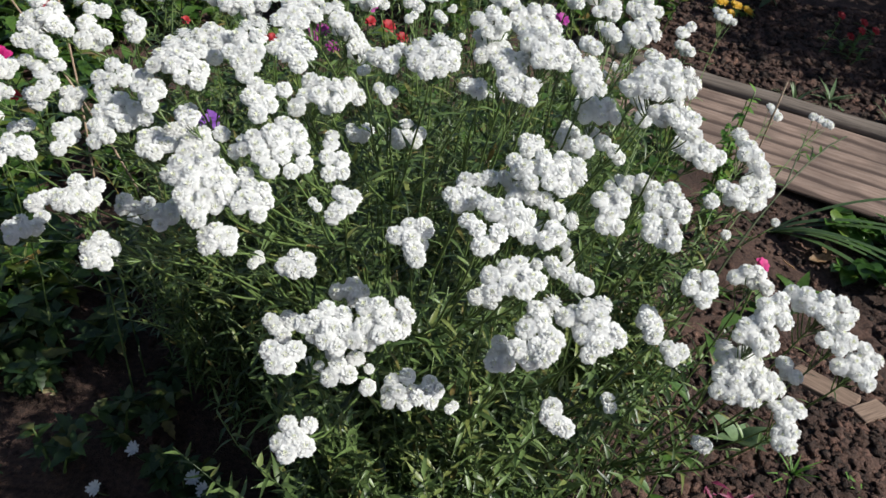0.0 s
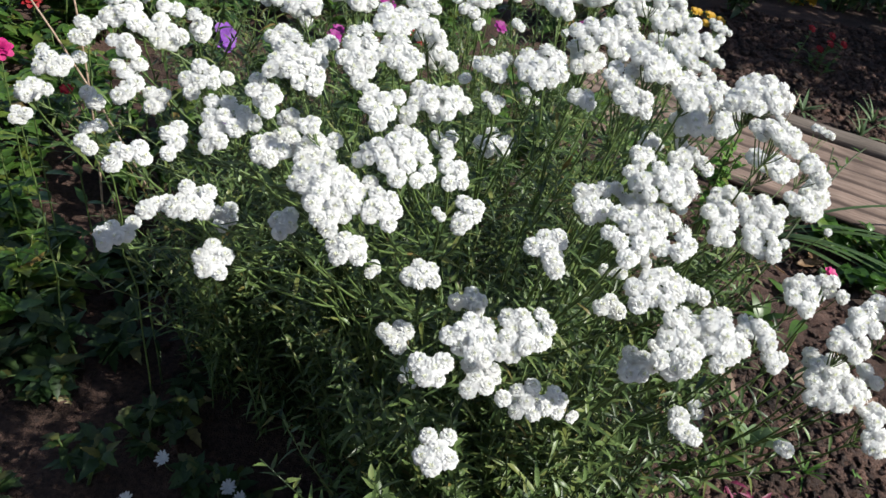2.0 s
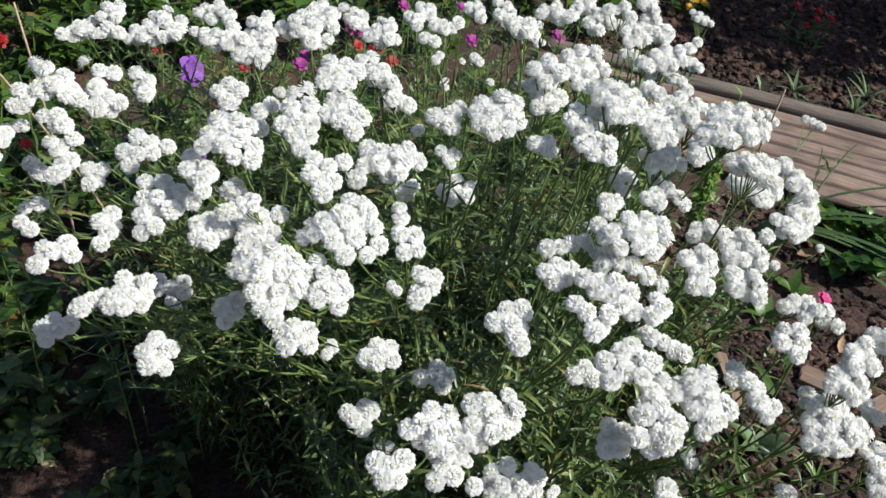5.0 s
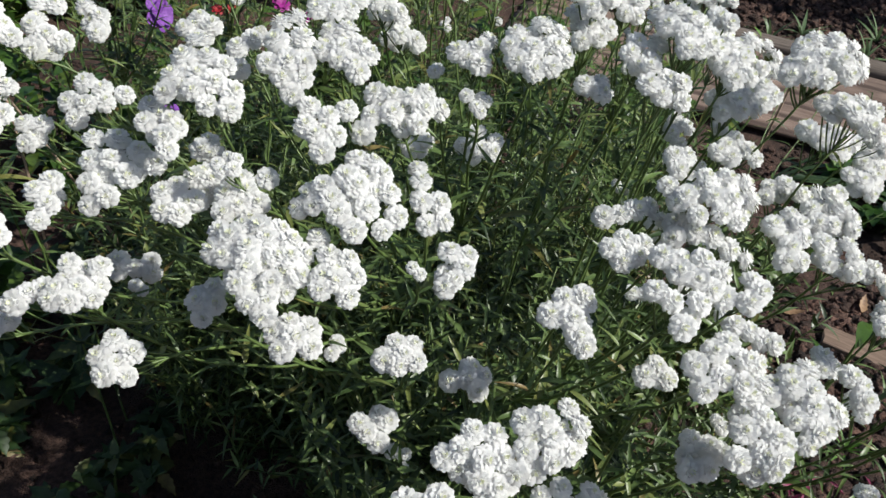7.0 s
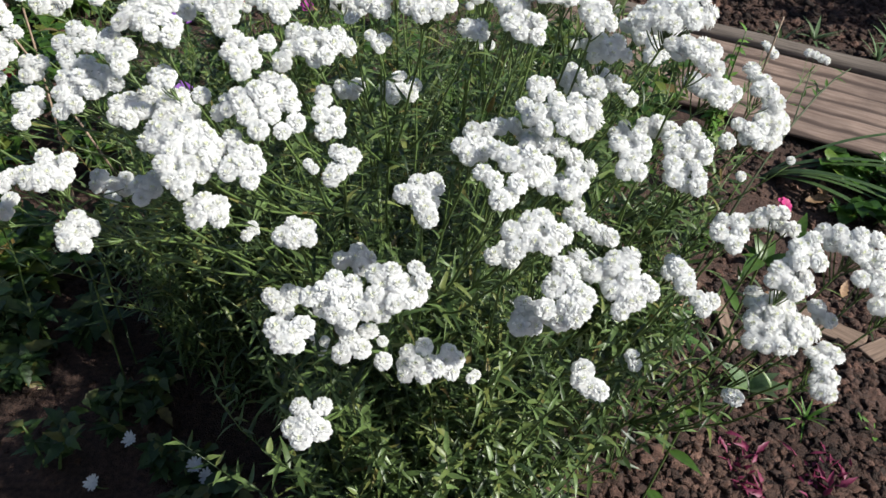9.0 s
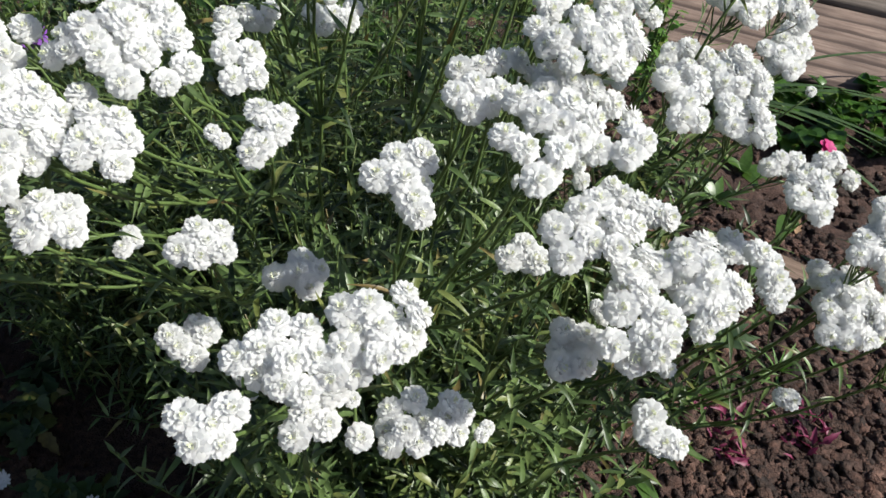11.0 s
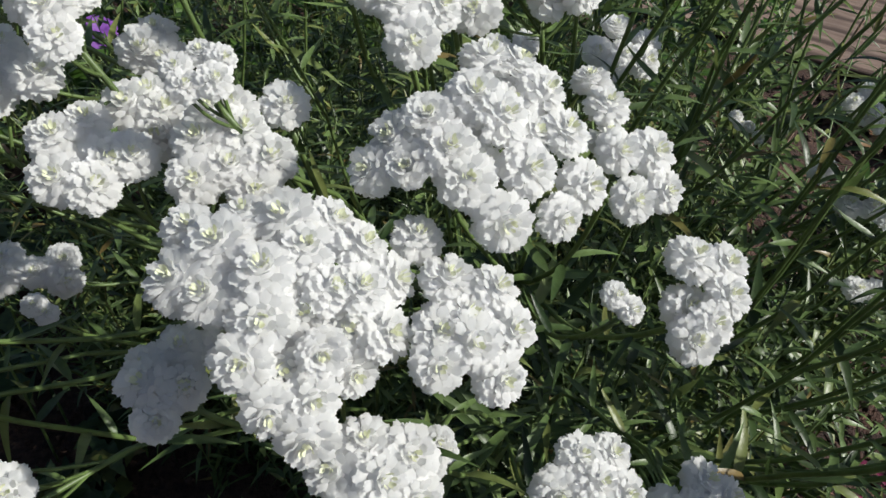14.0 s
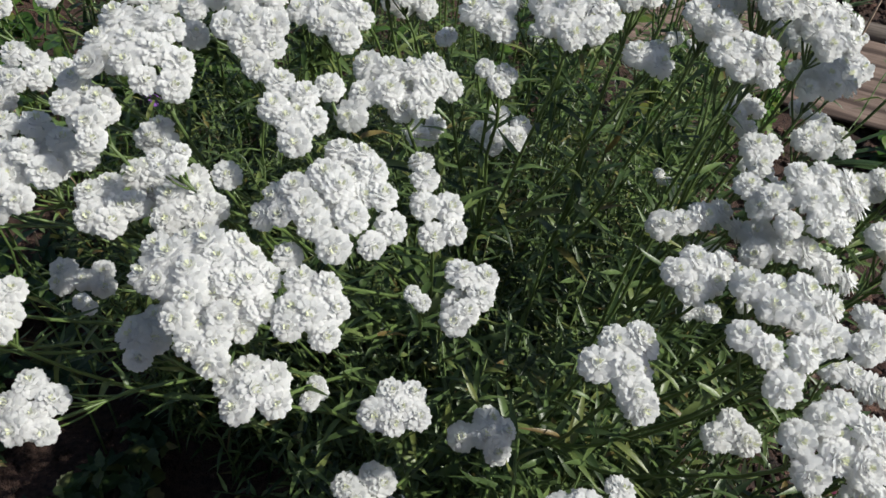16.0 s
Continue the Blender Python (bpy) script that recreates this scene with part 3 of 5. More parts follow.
yarrow(0.230, 0.646, 0.760, [(-20, 10, 7), (-4, 18, 10), (10, 16, 8), (28, 18, 3), (35, 12, -5), (27, -4, -7), (4, -7, 2), (-8, -3, 5), (-22, -4, 0), (-32, -9, -8), (-19, -14, -6), (-9, -17, -6), (9, -14, -5)])
yarrow(0.241, 0.611, 0.738, [(-22, 10, 3), (-10, 7, 5), (8, 9, 4), (-5, -3, 1), (12, 0, 0), (5, -10, -4), (13, -13, -9)])
yarrow(0.310, 0.706, 0.663, [(-20, 8, 3), (-14, -3, -0), (3, 7, 5), (8, -0, 2), (24, 1, -4), (-0, -13, -5)])
yarrow(0.413, 0.763, 0.608, [(1, 10, 5), (-13, -5, -2), (4, -9, -5), (8, 4, 2)])
yarrow(0.369, 0.713, 0.613, [(-15, 5, 3), (-4, -2, 2), (15, 8, 1), (5, -12, -6)])
yarrow(0.108, 0.588, 0.711, [(-4, 2, 2), (6, 3, 1), (-2, -6, -2)])
yarrow(0.164, 0.627, 0.695, [(3, 5, 2), (3, -4, -2), (-6, -1, -0)])
yarrow(0.121, 0.555, 0.704, [(-29, 9, 3), (-21, -2, 2), (-15, -13, -4), (-27, -3, -2), (-3, 10, 9), (14, 14, 6), (30, 17, -2), (-4, -5, 4), (11, -4, 1), (0, -15, -4), (14, -14, -7), (30, 5, -5)])
yarrow(0.075, 0.564, 0.685, [(-22, -3, -2), (-11, -2, 1), (1, -0, 2), (13, 7, 2), (19, -1, -4)])
yarrow(0.049, 0.509, 0.699, [(-11, -0, 0), (-0, 6, 3), (11, 4, 1), (-5, -7, -3), (5, -3, -2)])
yarrow(0.117, 0.541, 0.680, [(-19, 12, 6), (-9, 1, 5), (-22, -0, 1), (3, -1, 4), (16, -7, -3), (31, -4, -12)])
yarrow(0.082, 0.486, 0.701, [(-18, 10, 4), (-12, -2, 1), (6, 6, 4), (-2, -6, -1), (18, 1, -3), (6, -10, -5)])
yarrow(0.061, 0.460, 0.700, [(-11, 8, 4), (-3, 1, 2), (14, 2, -1), (0, -12, -6)])
yarrow(0.113, 0.479, 0.690, [(-15, -3, -1), (7, 9, 3), (-1, -7, -2), (9, 1, 0)])
yarrow(0.240, 0.642, 0.651, [(-16, 2, 4), (-3, 2, 6), (8, -6, 0), (34, 7, -8), (-22, -5, -2)])
yarrow(0.251, 0.597, 0.659, [(-17, 5, 3), (4, 16, 6), (7, 5, 3), (15, -2, -2), (12, -11, -7), (-5, -9, -2), (-17, -5, -2)])
yarrow(0.183, 0.547, 0.677, [(-12, 8, 5), (6, 19, 6), (10, 10, 4), (8, -2, 0), (-5, -6, -1), (-9, -14, -7), (2, -15, -8)])
yarrow(0.238, 0.558, 0.651, [(-11, 9, 5), (-14, -6, -2), (8, 9, 4), (11, -1, -1), (7, -11, -6)])
yarrow(0.145, 0.501, 0.636, [(-14, 11, 5), (-10, 3, 3), (0, -0, 2), (9, -6, -3), (15, -8, -7)])
yarrow(0.087, 0.437, 0.675, [(-18, 1, 1), (-6, 7, 5), (5, 13, 6), (-16, -11, -5), (-4, -7, -1), (5, -10, -4), (13, 4, 2), (21, 2, -3)])
yarrow(0.112, 0.417, 0.641, [(-2, 20, 8), (13, 35, 4), (2, 7, 6), (-12, 1, 3), (-18, -12, -6), (4, -3, 2), (10, -6, -1), (-3, -11, -2), (6, -14, -6), (0, -18, -9)])
yarrow(0.161, 0.447, 0.626, [(-4, 20, 8), (10, 24, 6), (-8, 10, 7), (3, 6, 6), (1, -4, 2), (16, -1, -1), (-12, -9, -1), (20, -5, -5), (6, -14, -6), (-6, -21, -12), (-1, -16, -7), (-24, 9, 3)])
yarrow(0.233, 0.518, 0.583, [(0, 6, 3), (5, -2, -1), (-6, -5, -2)])
yarrow(0.216, 0.470, 0.614, [(-3, 7, 3), (3, 0, 0), (-0, -8, -4)])
yarrow(0.092, 0.427, 0.609, [(-6, 9, 5), (4, 5, 3), (13, 2, -1), (-11, -8, -4), (0, -8, -3)])
yarrow(0.076, 0.475, 0.627, [(-10, 0, 0), (0, 5, 2), (3, -2, -1), (7, -3, -2)])
yarrow(0.111, 0.446, 0.611, [(-1, 2, 1), (1, -2, -1)], size=0.62)
yarrow(0.011, 0.476, 0.678, [(-4, 9, 5), (7, 12, 5), (-14, -0, 1), (-2, -3, 1), (10, 9, 3), (1, -11, -5), (3, -16, -10)])
yarrow(-0.046, 0.418, 0.632, [(-20, 1, 0), (-9, 3, 3), (-2, 12, 6), (10, 11, 4), (13, -1, -1), (3, -3, 0), (-2, -11, -5), (7, -13, -8)])
yarrow(-0.008, 0.424, 0.636, [(-13, 8, 5), (-3, 8, 6), (-15, -6, -1), (1, -12, -4), (11, -8, -3), (21, 7, -0), (16, 18, 4), (-20, -15, -10), (2, -0, 3)])
yarrow(-0.077, 0.397, 0.617, [(-9, 5, 3), (1, 1, 1), (-6, -6, -2), (5, -6, -3), (9, 6, 1)])
yarrow(-0.071, 0.530, 0.479, [(-7, 6, 3), (5, 1, 1), (2, -7, -4)], size=0.62)
yarrow(-0.036, 0.419, 0.592, [(-6, 9, 4), (-2, -2, 0), (10, 8, 2), (6, -6, -3), (-8, -9, -4)])
yarrow(-0.014, 0.438, 0.571, [(0, 0, 0)], size=0.62)
yarrow(-0.015, 0.411, 0.577, [(0, 0, 0)])
yarrow(0.021, 0.429, 0.559, [(-18, 9, 4), (-5, 10, 6), (-11, -3, 1), (-20, -9, -4), (-5, -10, -3), (6, -6, -1), (15, 9, 3), (21, 4, -2), (17, -5, -5)])
yarrow(0.057, 0.433, 0.540, [(2, 2, 1), (-2, -2, -1)], size=0.62)
yarrow(0.135, 0.402, 0.567, [(-3, 8, 4), (-6, 1, 1), (1, -4, -2), (9, -5, -4)])
yarrow(0.223, 0.518, 0.470, [(-1, 3, 2), (1, -3, -2)])
yarrow(0.253, 0.490, 0.568, [(-6, 3, 2), (-2, -6, -2), (8, 2, 0)])
yarrow(-0.254, 0.517, 0.608, [(-11, 3, 2), (-2, 12, 5), (10, 5, 2), (-6, -9, -4), (7, -9, -5), (2, -2, 0)])
yarrow(-0.276, 0.543, 0.646, [(-6, 15, 6), (-9, -2, 1), (3, -1, 1), (-1, -11, -5), (-12, -8, -3), (12, -7, -5), (13, 13, 3)])
yarrow(-0.277, 0.662, 0.561, [(-12, 3, 3), (1, -1, 1), (-14, -4, -1), (12, 5, 1), (13, -4, -3)])
yarrow(-0.270, 0.637, 0.561, [(-2, 1, 1), (2, -1, -1)], size=0.62)
yarrow(-0.066, 0.375, 0.556, [(-6, 11, 5), (10, 11, 3), (-11, -5, -2), (1, -1, 1), (10, -5, -3), (-4, -11, -5)])
yarrow(0.346, 0.520, 0.601, [(-8, 5, 4), (10, 12, 4), (9, -8, -4), (-10, -9, -4)])
yarrow(0.398, 0.531, 0.603, [(-30, 14, 3), (-19, 8, 6), (-16, -6, 1), (2, 5, 7), (-5, -12, -2), (18, 3, 2), (34, 3, -9), (16, -13, -7)])
yarrow(0.405, 0.504, 0.585, [(-14, -0, 0), (5, 7, 3), (-1, -7, -2), (10, 0, -1)])
yarrow(0.428, 0.491, 0.569, [(-23, -2, -1), (-7, 2, 4), (-7, -9, -2), (6, -3, 1), (3, -15, -8), (6, 16, 6), (22, 11, -0)])
yarrow(0.329, 0.503, 0.585, [(-10, 7, 4), (0, 12, 6), (-17, -1, 0), (-2, -6, -1), (12, 2, 0), (15, -4, -4), (2, -11, -5)])
yarrow(0.330, 0.494, 0.542, [(-14, 35, 9), (-18, 15, 9), (3, 21, 11), (-6, 2, 8), (-26, -3, 1), (-14, -10, 1), (-29, -13, -8), (-18, -20, -10), (-5, -21, -8), (11, -0, 5), (12, -13, -3), (30, 3, -4), (37, -1, -12), (22, -12, -7), (16, 17, 7)])
yarrow(0.385, 0.518, 0.534, [(4, -6, -3), (-4, 6, 3)])
yarrow(0.366, 0.463, 0.519, [(-8, 14, 7), (8, 20, 7), (14, 12, 4), (-4, 0, 4), (3, -9, -2), (-11, -18, -10), (-1, -19, -11)])
yarrow(0.316, 0.492, 0.451, [(-3, 2, 1), (3, -2, -1)])
yarrow(0.269, 0.516, 0.626, [(-3, 12, 5), (-11, -3, -0), (7, -3, -1), (-1, -13, -7), (7, 6, 3)])
yarrow(0.427, 0.714, 0.501, [(-21, -0, -1), (-8, 5, 5), (10, 3, 3), (19, -8, -6)])
yarrow(-0.497, 0.865, 0.614, [(-19, 13, 6), (-3, -1, 3), (-15, -12, -5), (2, -14, -5), (12, -1, 0), (22, 16, 1)])
yarrow(-0.498, 0.785, 0.614, [(-6, -0, 1), (5, 7, 3), (1, -7, -5)])
yarrow(-0.462, 0.877, 0.653, [(-7, 6, 6), (4, -4, -2), (12, 10, 4), (-9, -11, -7)])
yarrow(-0.387, 0.774, 0.717, [(-27, 32, 6), (-9, 9, 9), (-15, -12, -3), (2, -9, 1), (10, 4, 6), (15, -14, -7), (24, -11, -11)])
yarrow(-0.356, 0.810, 0.699, [(-29, 45, 7), (-3, 13, 11), (9, 14, 10), (-3, -12, 1), (7, -17, -5), (20, -17, -11), (-1, -26, -14)])
yarrow(-0.378, 0.736, 0.697, [(-11, 2, 2), (3, 2, 2), (8, -4, -4)])
yarrow(-0.369, 0.710, 0.673, [(-13, 15, 7), (6, 22, 7), (-3, 3, 5), (9, -5, -1), (-4, -19, -10), (4, -16, -8)])
yarrow(-0.343, 0.704, 0.659, [(-5, 5, 3), (7, 6, 2), (-2, -11, -6)])
yarrow(-0.448, 0.831, 0.590, [(-6, 5, 3), (6, -5, -3)])
yarrow(-0.414, 0.716, 0.603, [(-5, 8, 5), (7, 13, 5), (-7, -7, -2), (4, -14, -8)])
yarrow(-0.298, 0.587, 0.679, [(2, 13, 5), (-5, 5, 4), (3, -4, -1), (-1, -14, -8)])
yarrow(-0.323, 0.549, 0.682, [(-9, 2, 2), (0, 0, 2), (-11, -9, -5), (8, 8, 3), (13, -1, -2)])
yarrow(-0.354, 0.583, 0.579, [(-10, -3, 0), (-2, 4, 4), (4, -4, -1), (-6, -12, -6), (13, 15, 3)])
yarrow(-0.302, 0.542, 0.641, [(0, 1, 1), (8, 4, 1), (-9, -5, -2)])
yarrow(-0.237, 0.837, 0.687, [(-11, -2, 0), (0, 10, 5), (11, 3, 0), (-1, -11, -5)])
yarrow(0.451, 0.753, 0.558, [(0, 0, 0)], size=0.62)
yarrow(0.385, 0.728, 0.549, [(0, 0, 0)], size=0.62)
yarrow(0.214, 0.866, 0.499, [(-9, 10, 5), (1, -1, 1), (8, -9, -6)], size=0.62)
yarrow(0.074, 0.714, 0.776, [(-18, 1, 1), (-1, 8, 6), (-9, -12, -5), (8, -5, -1), (20, 8, -0)])
yarrow(0.138, 0.674, 0.767, [(-4, 14, 6), (6, 4, 2), (-11, -4, -1), (12, -2, -2), (-3, -12, -6)])
yarrow(0.163, 0.656, 0.753, [(-8, 12, 6), (5, 21, 6), (-9, -6, -1), (5, -2, 1), (-4, -14, -7), (10, -11, -6)])
yarrow(0.352, 1.172, 0.678, [(-11, 13, 9), (7, 9, 8), (23, -3, -5), (-21, -4, -3), (1, -16, -10)])
yarrow(0.268, 1.038, 0.710, [(-10, -0, 1), (8, 12, 4), (2, -12, -6)])
yarrow(0.236, 0.892, 0.721, [(-5, 2, 2), (5, -2, -2)])
yarrow(0.256, 0.740, 0.686, [(-0, 10, 4), (6, -2, -1), (-6, -8, -3)])
yarrow(0.392, 0.759, 0.644, [(-7, 27, 8), (-0, 5, 5), (6, -8, -2), (10, -17, -11), (-9, -7, -0)])
yarrow(0.422, 0.761, 0.595, [(-2, 18, 8), (12, 13, 4), (-5, -8, -1), (-12, -20, -12), (7, -3, 1)])
yarrow(0.199, 0.666, 0.678, [(-14, 14, 6), (-4, 2, 3), (6, -5, -1), (12, -11, -7)])
yarrow(-0.058, 0.831, 0.688, [(-13, -1, -0), (3, 0, 1), (14, -4, -4), (-4, 6, 4)])
yarrow(-0.083, 0.788, 0.741, [(-16, 9, 5), (-4, 16, 7), (8, -2, 0), (16, -12, -10), (-4, -9, -2)])
yarrow(-0.119, 0.733, 0.760, [(-13, -10, -5), (-3, -5, -1), (7, 6, 3), (19, 4, -2), (-10, 5, 4)])
yarrow(-0.221, 0.915, 0.699, [(-14, -2, -1), (0, 4, 3), (14, -1, -2)])
yarrow(-0.333, 0.870, 0.678, [(-9, 12, 5), (5, 2, 2), (4, -13, -7)])
yarrow(-0.008, 0.907, 0.711, [(3, 6, 2), (-3, -6, -2)], size=0.62)
yarrow(0.026, 0.836, 0.738, [(3, -1, -1), (-3, 1, 1)], size=0.62)
yarrow(0.364, 0.602, 0.579, [(-21, 0, -1), (-8, 6, 4), (4, 5, 3), (13, -9, -6)])
yarrow(0.339, 0.702, 0.606, [(0, 0, 0)])
yarrow(0.125, 0.771, 0.759, [(-21, 5, 10), (-4, 16, 12), (13, 19, 9), (-18, -10, -1), (-4, 0, 2), (5, -7, -5), (22, 5, -4), (-12, -19, -10), (1, -18, -13)])
yarrow(0.233, 0.925, 0.740, [(3, 6, 4), (12, 2, 1), (-3, -2, -1), (-12, -6, -4)])
yarrow(0.436, 1.173, 0.620, [(8, -6, -4), (-9, 5, 3), (1, 5, 3)])
yarrow(0.293, 0.954, 0.708, [(-18, 4, 2), (-3, 11, 7), (15, 11, 6), (-14, -12, -7), (3, -10, -6), (17, -3, -2)])
yarrow(-0.567, 0.954, 0.532, [(-7, 2, 1), (5, 8, 5), (-14, -7, -4), (15, 4, 2), (2, -8, -4)])
yarrow(0.436, 1.194, 0.644, [(8, 6, 3), (-8, -5, -3)])
yarrow(0.110, 0.999, 0.720, [(-12, 0, 0), (9, 8, 5), (3, -7, -4)])
yarrow(-0.619, 1.016, 0.461, [(-4, 5, 3), (9, 1, 1), (-6, -7, -4)])
yarrow(0.210, 1.026, 0.719, [(-7, 6, 3), (7, -6, -3)])
yarrow(-0.146, 1.027, 0.680, [(-9, -3, -2), (9, 3, 2)])
yarrow(0.246, 1.033, 0.739, [(-19, 1, 0), (7, 8, 5), (12, -9, -5)])
yarrow(0.175, 1.042, 0.731, [(-17, -2, -1), (18, 11, 6), (-1, -9, -5)])
yarrow(0.312, 1.045, 0.708, [(-2, 4, 3), (14, 0, 0), (2, -10, -6), (-13, 6, 3)])
yarrow(0.101, 1.046, 0.715, [(1, 0, 0), (-14, 5, 3), (13, -4, -2)])
yarrow(0.018, 1.053, 0.700, [(-3, -6, -3), (17, 5, 3), (-15, 0, 0)])
yarrow(-0.055, 1.054, 0.680, [(-6, 4, 2), (6, -4, -2)])
yarrow(-0.167, 1.079, 0.683, [(3, -17, -10), (-18, 7, 4), (21, 12, 6), (-6, -2, -1)])
yarrow(-0.231, 1.079, 0.665, [(2, -8, -5), (-14, 3, 2), (12, 6, 3)])
yarrow(-0.368, 1.097, 0.650, [(-21, -3, -2), (9, -5, -2), (-7, 7, 4), (19, 1, 0)])
yarrow(-0.437, 1.110, 0.647, [(0, 6, 4), (-16, -4, -2), (16, -2, -1)])
yarrow(-0.486, 1.115, 0.640, [(10, 3, 2), (-10, -3, -2)])
yarrow(0.707, 1.343, 0.460, [(-6, 10, 6), (0, 0, 0), (6, -11, -6)], leaves=5)
yarrow(0.842, 1.395, 0.428, [(-18, 8, 4), (-5, 3, 2), (7, -3, -1), (16, -9, -5)], leaves=5)
yarrow(0.773, 1.878, 0.482, [(-21, 19, 10), (-4, 11, 7), (12, 0, 0), (22, -15, -9), (-13, -3, -2), (5, -11, -6)])
yarrow(-0.269, 1.022, 0.680, [(5, 1, 0), (-10, 6, 3), (6, -14, -7), (11, 15, 7), (-20, -6, -3), (24, -2, -1)], leaves=14)
yarrow(-0.306, 1.087, 0.660, [(4, 2, 1), (-10, 5, 0), (6, -14, -3)], leaves=14)
yarrow(-0.230, 1.081, 0.680, [(4, 1, 1), (-10, 4, 0), (7, -14, -4), (9, 16, 4)], leaves=14)
yarrow(-0.220, 1.042, 0.670, [(4, 2, 1), (-11, 4, 3), (7, -14, -3), (8, 17, 7), (-20, -8, -1)], leaves=14)
yarrow(-0.232, 1.038, 0.650, [(4, 2, -1), (-9, 7, 1), (8, -13, -5), (6, 18, 5)], leaves=14)
yarrow(-0.165, 1.078, 0.690, [(5, 1, 0), (-10, 6, 2), (6, -14, -3), (6, 18, 8), (-18, -12, -2), (23, -5, -3)], leaves=14)
yarrow(-0.140, 1.077, 0.690, [(4, 2, 3), (-11, 3, 1), (7, -14, -6), (4, 18, 7)], leaves=14)
yarrow(-0.161, 1.015, 0.690, [(5, 1, -2), (-11, 4, 3), (2, -15, -4), (8, 17, 4)], leaves=14)
yarrow(-0.099, 1.093, 0.690, [(5, 1, 1), (-11, 3, -1), (6, -14, -7)], leaves=14)
yarrow(-0.066, 1.014, 0.700, [(4, 2, 0), (-11, 3, 3), (5, -15, -3), (9, 16, 4), (-19, -10, -5)], leaves=14)
yarrow(-0.022, 1.075, 0.700, [(5, 0, 0), (-10, 5, 0), (2, -15, -4), (9, 16, 8)], leaves=14)
yarrow(-0.004, 1.017, 0.690, [(4, 2, 0), (-10, 6, 2)], leaves=14)
yarrow(0.107, 1.122, 0.710, [(4, 1, 1), (-10, 5, 2), (8, -13, -5)], leaves=14)
yarrow(0.122, 1.028, 0.710, [(5, 1, 1), (-9, 7, 2), (8, -13, -4)], leaves=14)
yarrow(-0.345, 1.105, 0.660, [(4, 1, -2), (-10, 6, 2), (2, -15, -5), (6, 18, 4)], leaves=14)
yarrow(0.173, 1.113, 0.710, [(4, 1, 0), (-10, 4, 1), (7, -14, -4), (11, 15, 3), (-19, -10, -2), (21, -10, -4)], leaves=14)
yarrow(0.225, 1.120, 0.720, [(4, 1, 0), (-10, 6, 1), (4, -15, -5), (9, 16, 5), (-18, -11, -6)], leaves=14)
yarrow(0.239, 1.073, 0.720, [(4, 1, 1), (-9, 6, 1), (7, -14, -6), (10, 16, 5), (-18, -11, -5)], leaves=14)
yarrow(0.265, 1.057, 0.710, [(5, 1, 0), (-11, 4, 1), (8, -13, -6), (9, 16, 6)], leaves=14)
yarrow(0.252, 0.975, 0.700, [(4, 2, 1), (-9, 7, 1), (5, -14, -6)], leaves=14)
yarrow(0.334, 0.992, 0.660, [(4, 2, 2), (-9, 7, 2), (7, -14, -4)], leaves=14)
yarrow(0.303, 0.920, 0.660, [(4, 2, 0), (-9, 7, 2), (7, -14, -6), (9, 16, 5), (-20, -8, -3)], leaves=14)
yarrow(0.277, 0.875, 0.655, [(4, 2, -1), (-8, 8, 4), (8, -13, -3), (8, 17, 8)], leaves=14)
yarrow(0.269, 0.968, 0.690, [(4, 2, 0), (-11, 4, 3), (6, -14, -5)], leaves=14)
yarrow(0.067, 1.125, 0.700, [(5, 1, 0), (-9, 7, 1), (6, -14, -6), (5, 18, 4)], leaves=14)
yarrow(0.348, 1.196, 0.700, [(4, 2, 1), (-11, 3, 3), (8, -13, -4), (11, 15, 6)], leaves=14)
yarrow(-0.495, 1.198, 0.620, [(4, 1, 1), (-10, 4, 3), (6, -13, -3), (10, 14, 5), (-16, -12, -4)], leaves=14)
yarrow(-0.455, 1.211, 0.640, [(4, 0, -1), (-9, 6, 4), (6, -13, -6), (4, 17, 4), (-17, -9, -5)], leaves=14)
yarrow(-0.397, 1.129, 0.640, [(4, 1, 2), (-9, 5, 2), (3, -14, -3), (5, 16, 8), (-16, -11, -5)], leaves=14)
yarrow(-0.380, 1.169, 0.650, [(4, 0, 1), (-9, 6, 1), (7, -13, -4), (8, 15, 5)], leaves=14)
yarrow(-0.309, 1.178, 0.660, [(4, 0, 1), (-9, 6, 2), (1, -14, -7), (9, 15, 7), (-19, -5, -1)], leaves=14)
yarrow(-0.283, 1.166, 0.660, [(4, 0, 1), (-10, 4, 3), (2, -14, -3)], leaves=14)
yarrow(-0.238, 1.049, 0.660, [(4, 1, 0), (-9, 6, 1), (2, -14, -6), (5, 16, 8), (-19, -5, -4)], leaves=14)
yarrow(-0.184, 1.080, 0.680, [(1, -14, -5), (4, 17, 4), (-17, -10, -2), (21, -5, -1)], leaves=14)
yarrow(-0.152, 1.149, 0.680, [(4, 0, 1), (-9, 6, 2), (8, -12, -3), (3, 17, 6), (-18, -8, -2), (21, -7, -3)], leaves=14)
yarrow(-0.111, 1.088, 0.690, [(7, -13, -3), (8, 15, 6), (-10, 22, 8)], leaves=14)
yarrow(-0.074, 1.026, 0.690, [(4, 1, 0), (-10, 4, 2), (3, -14, -3)], leaves=14)
yarrow(-0.003, 1.117, 0.700, [(4, 1, 2), (-10, 4, 3), (4, -14, -4)], leaves=14)
yarrow(0.172, 0.664, 0.561, [(-21, 15, 10), (-9, 12, 10), (-1, 6, 6), (7, -2, 0), (11, -12, -9), (13, -20, -18)], size=0.88)
yarrow(0.136, 0.623, 0.559, [(-9, 2, 0), (0, 0, 0), (9, -2, 1)], size=0.88)
yarrow(0.204, 0.762, 0.533, [(-3, -1, -2), (3, 1, 2)], size=0.88)
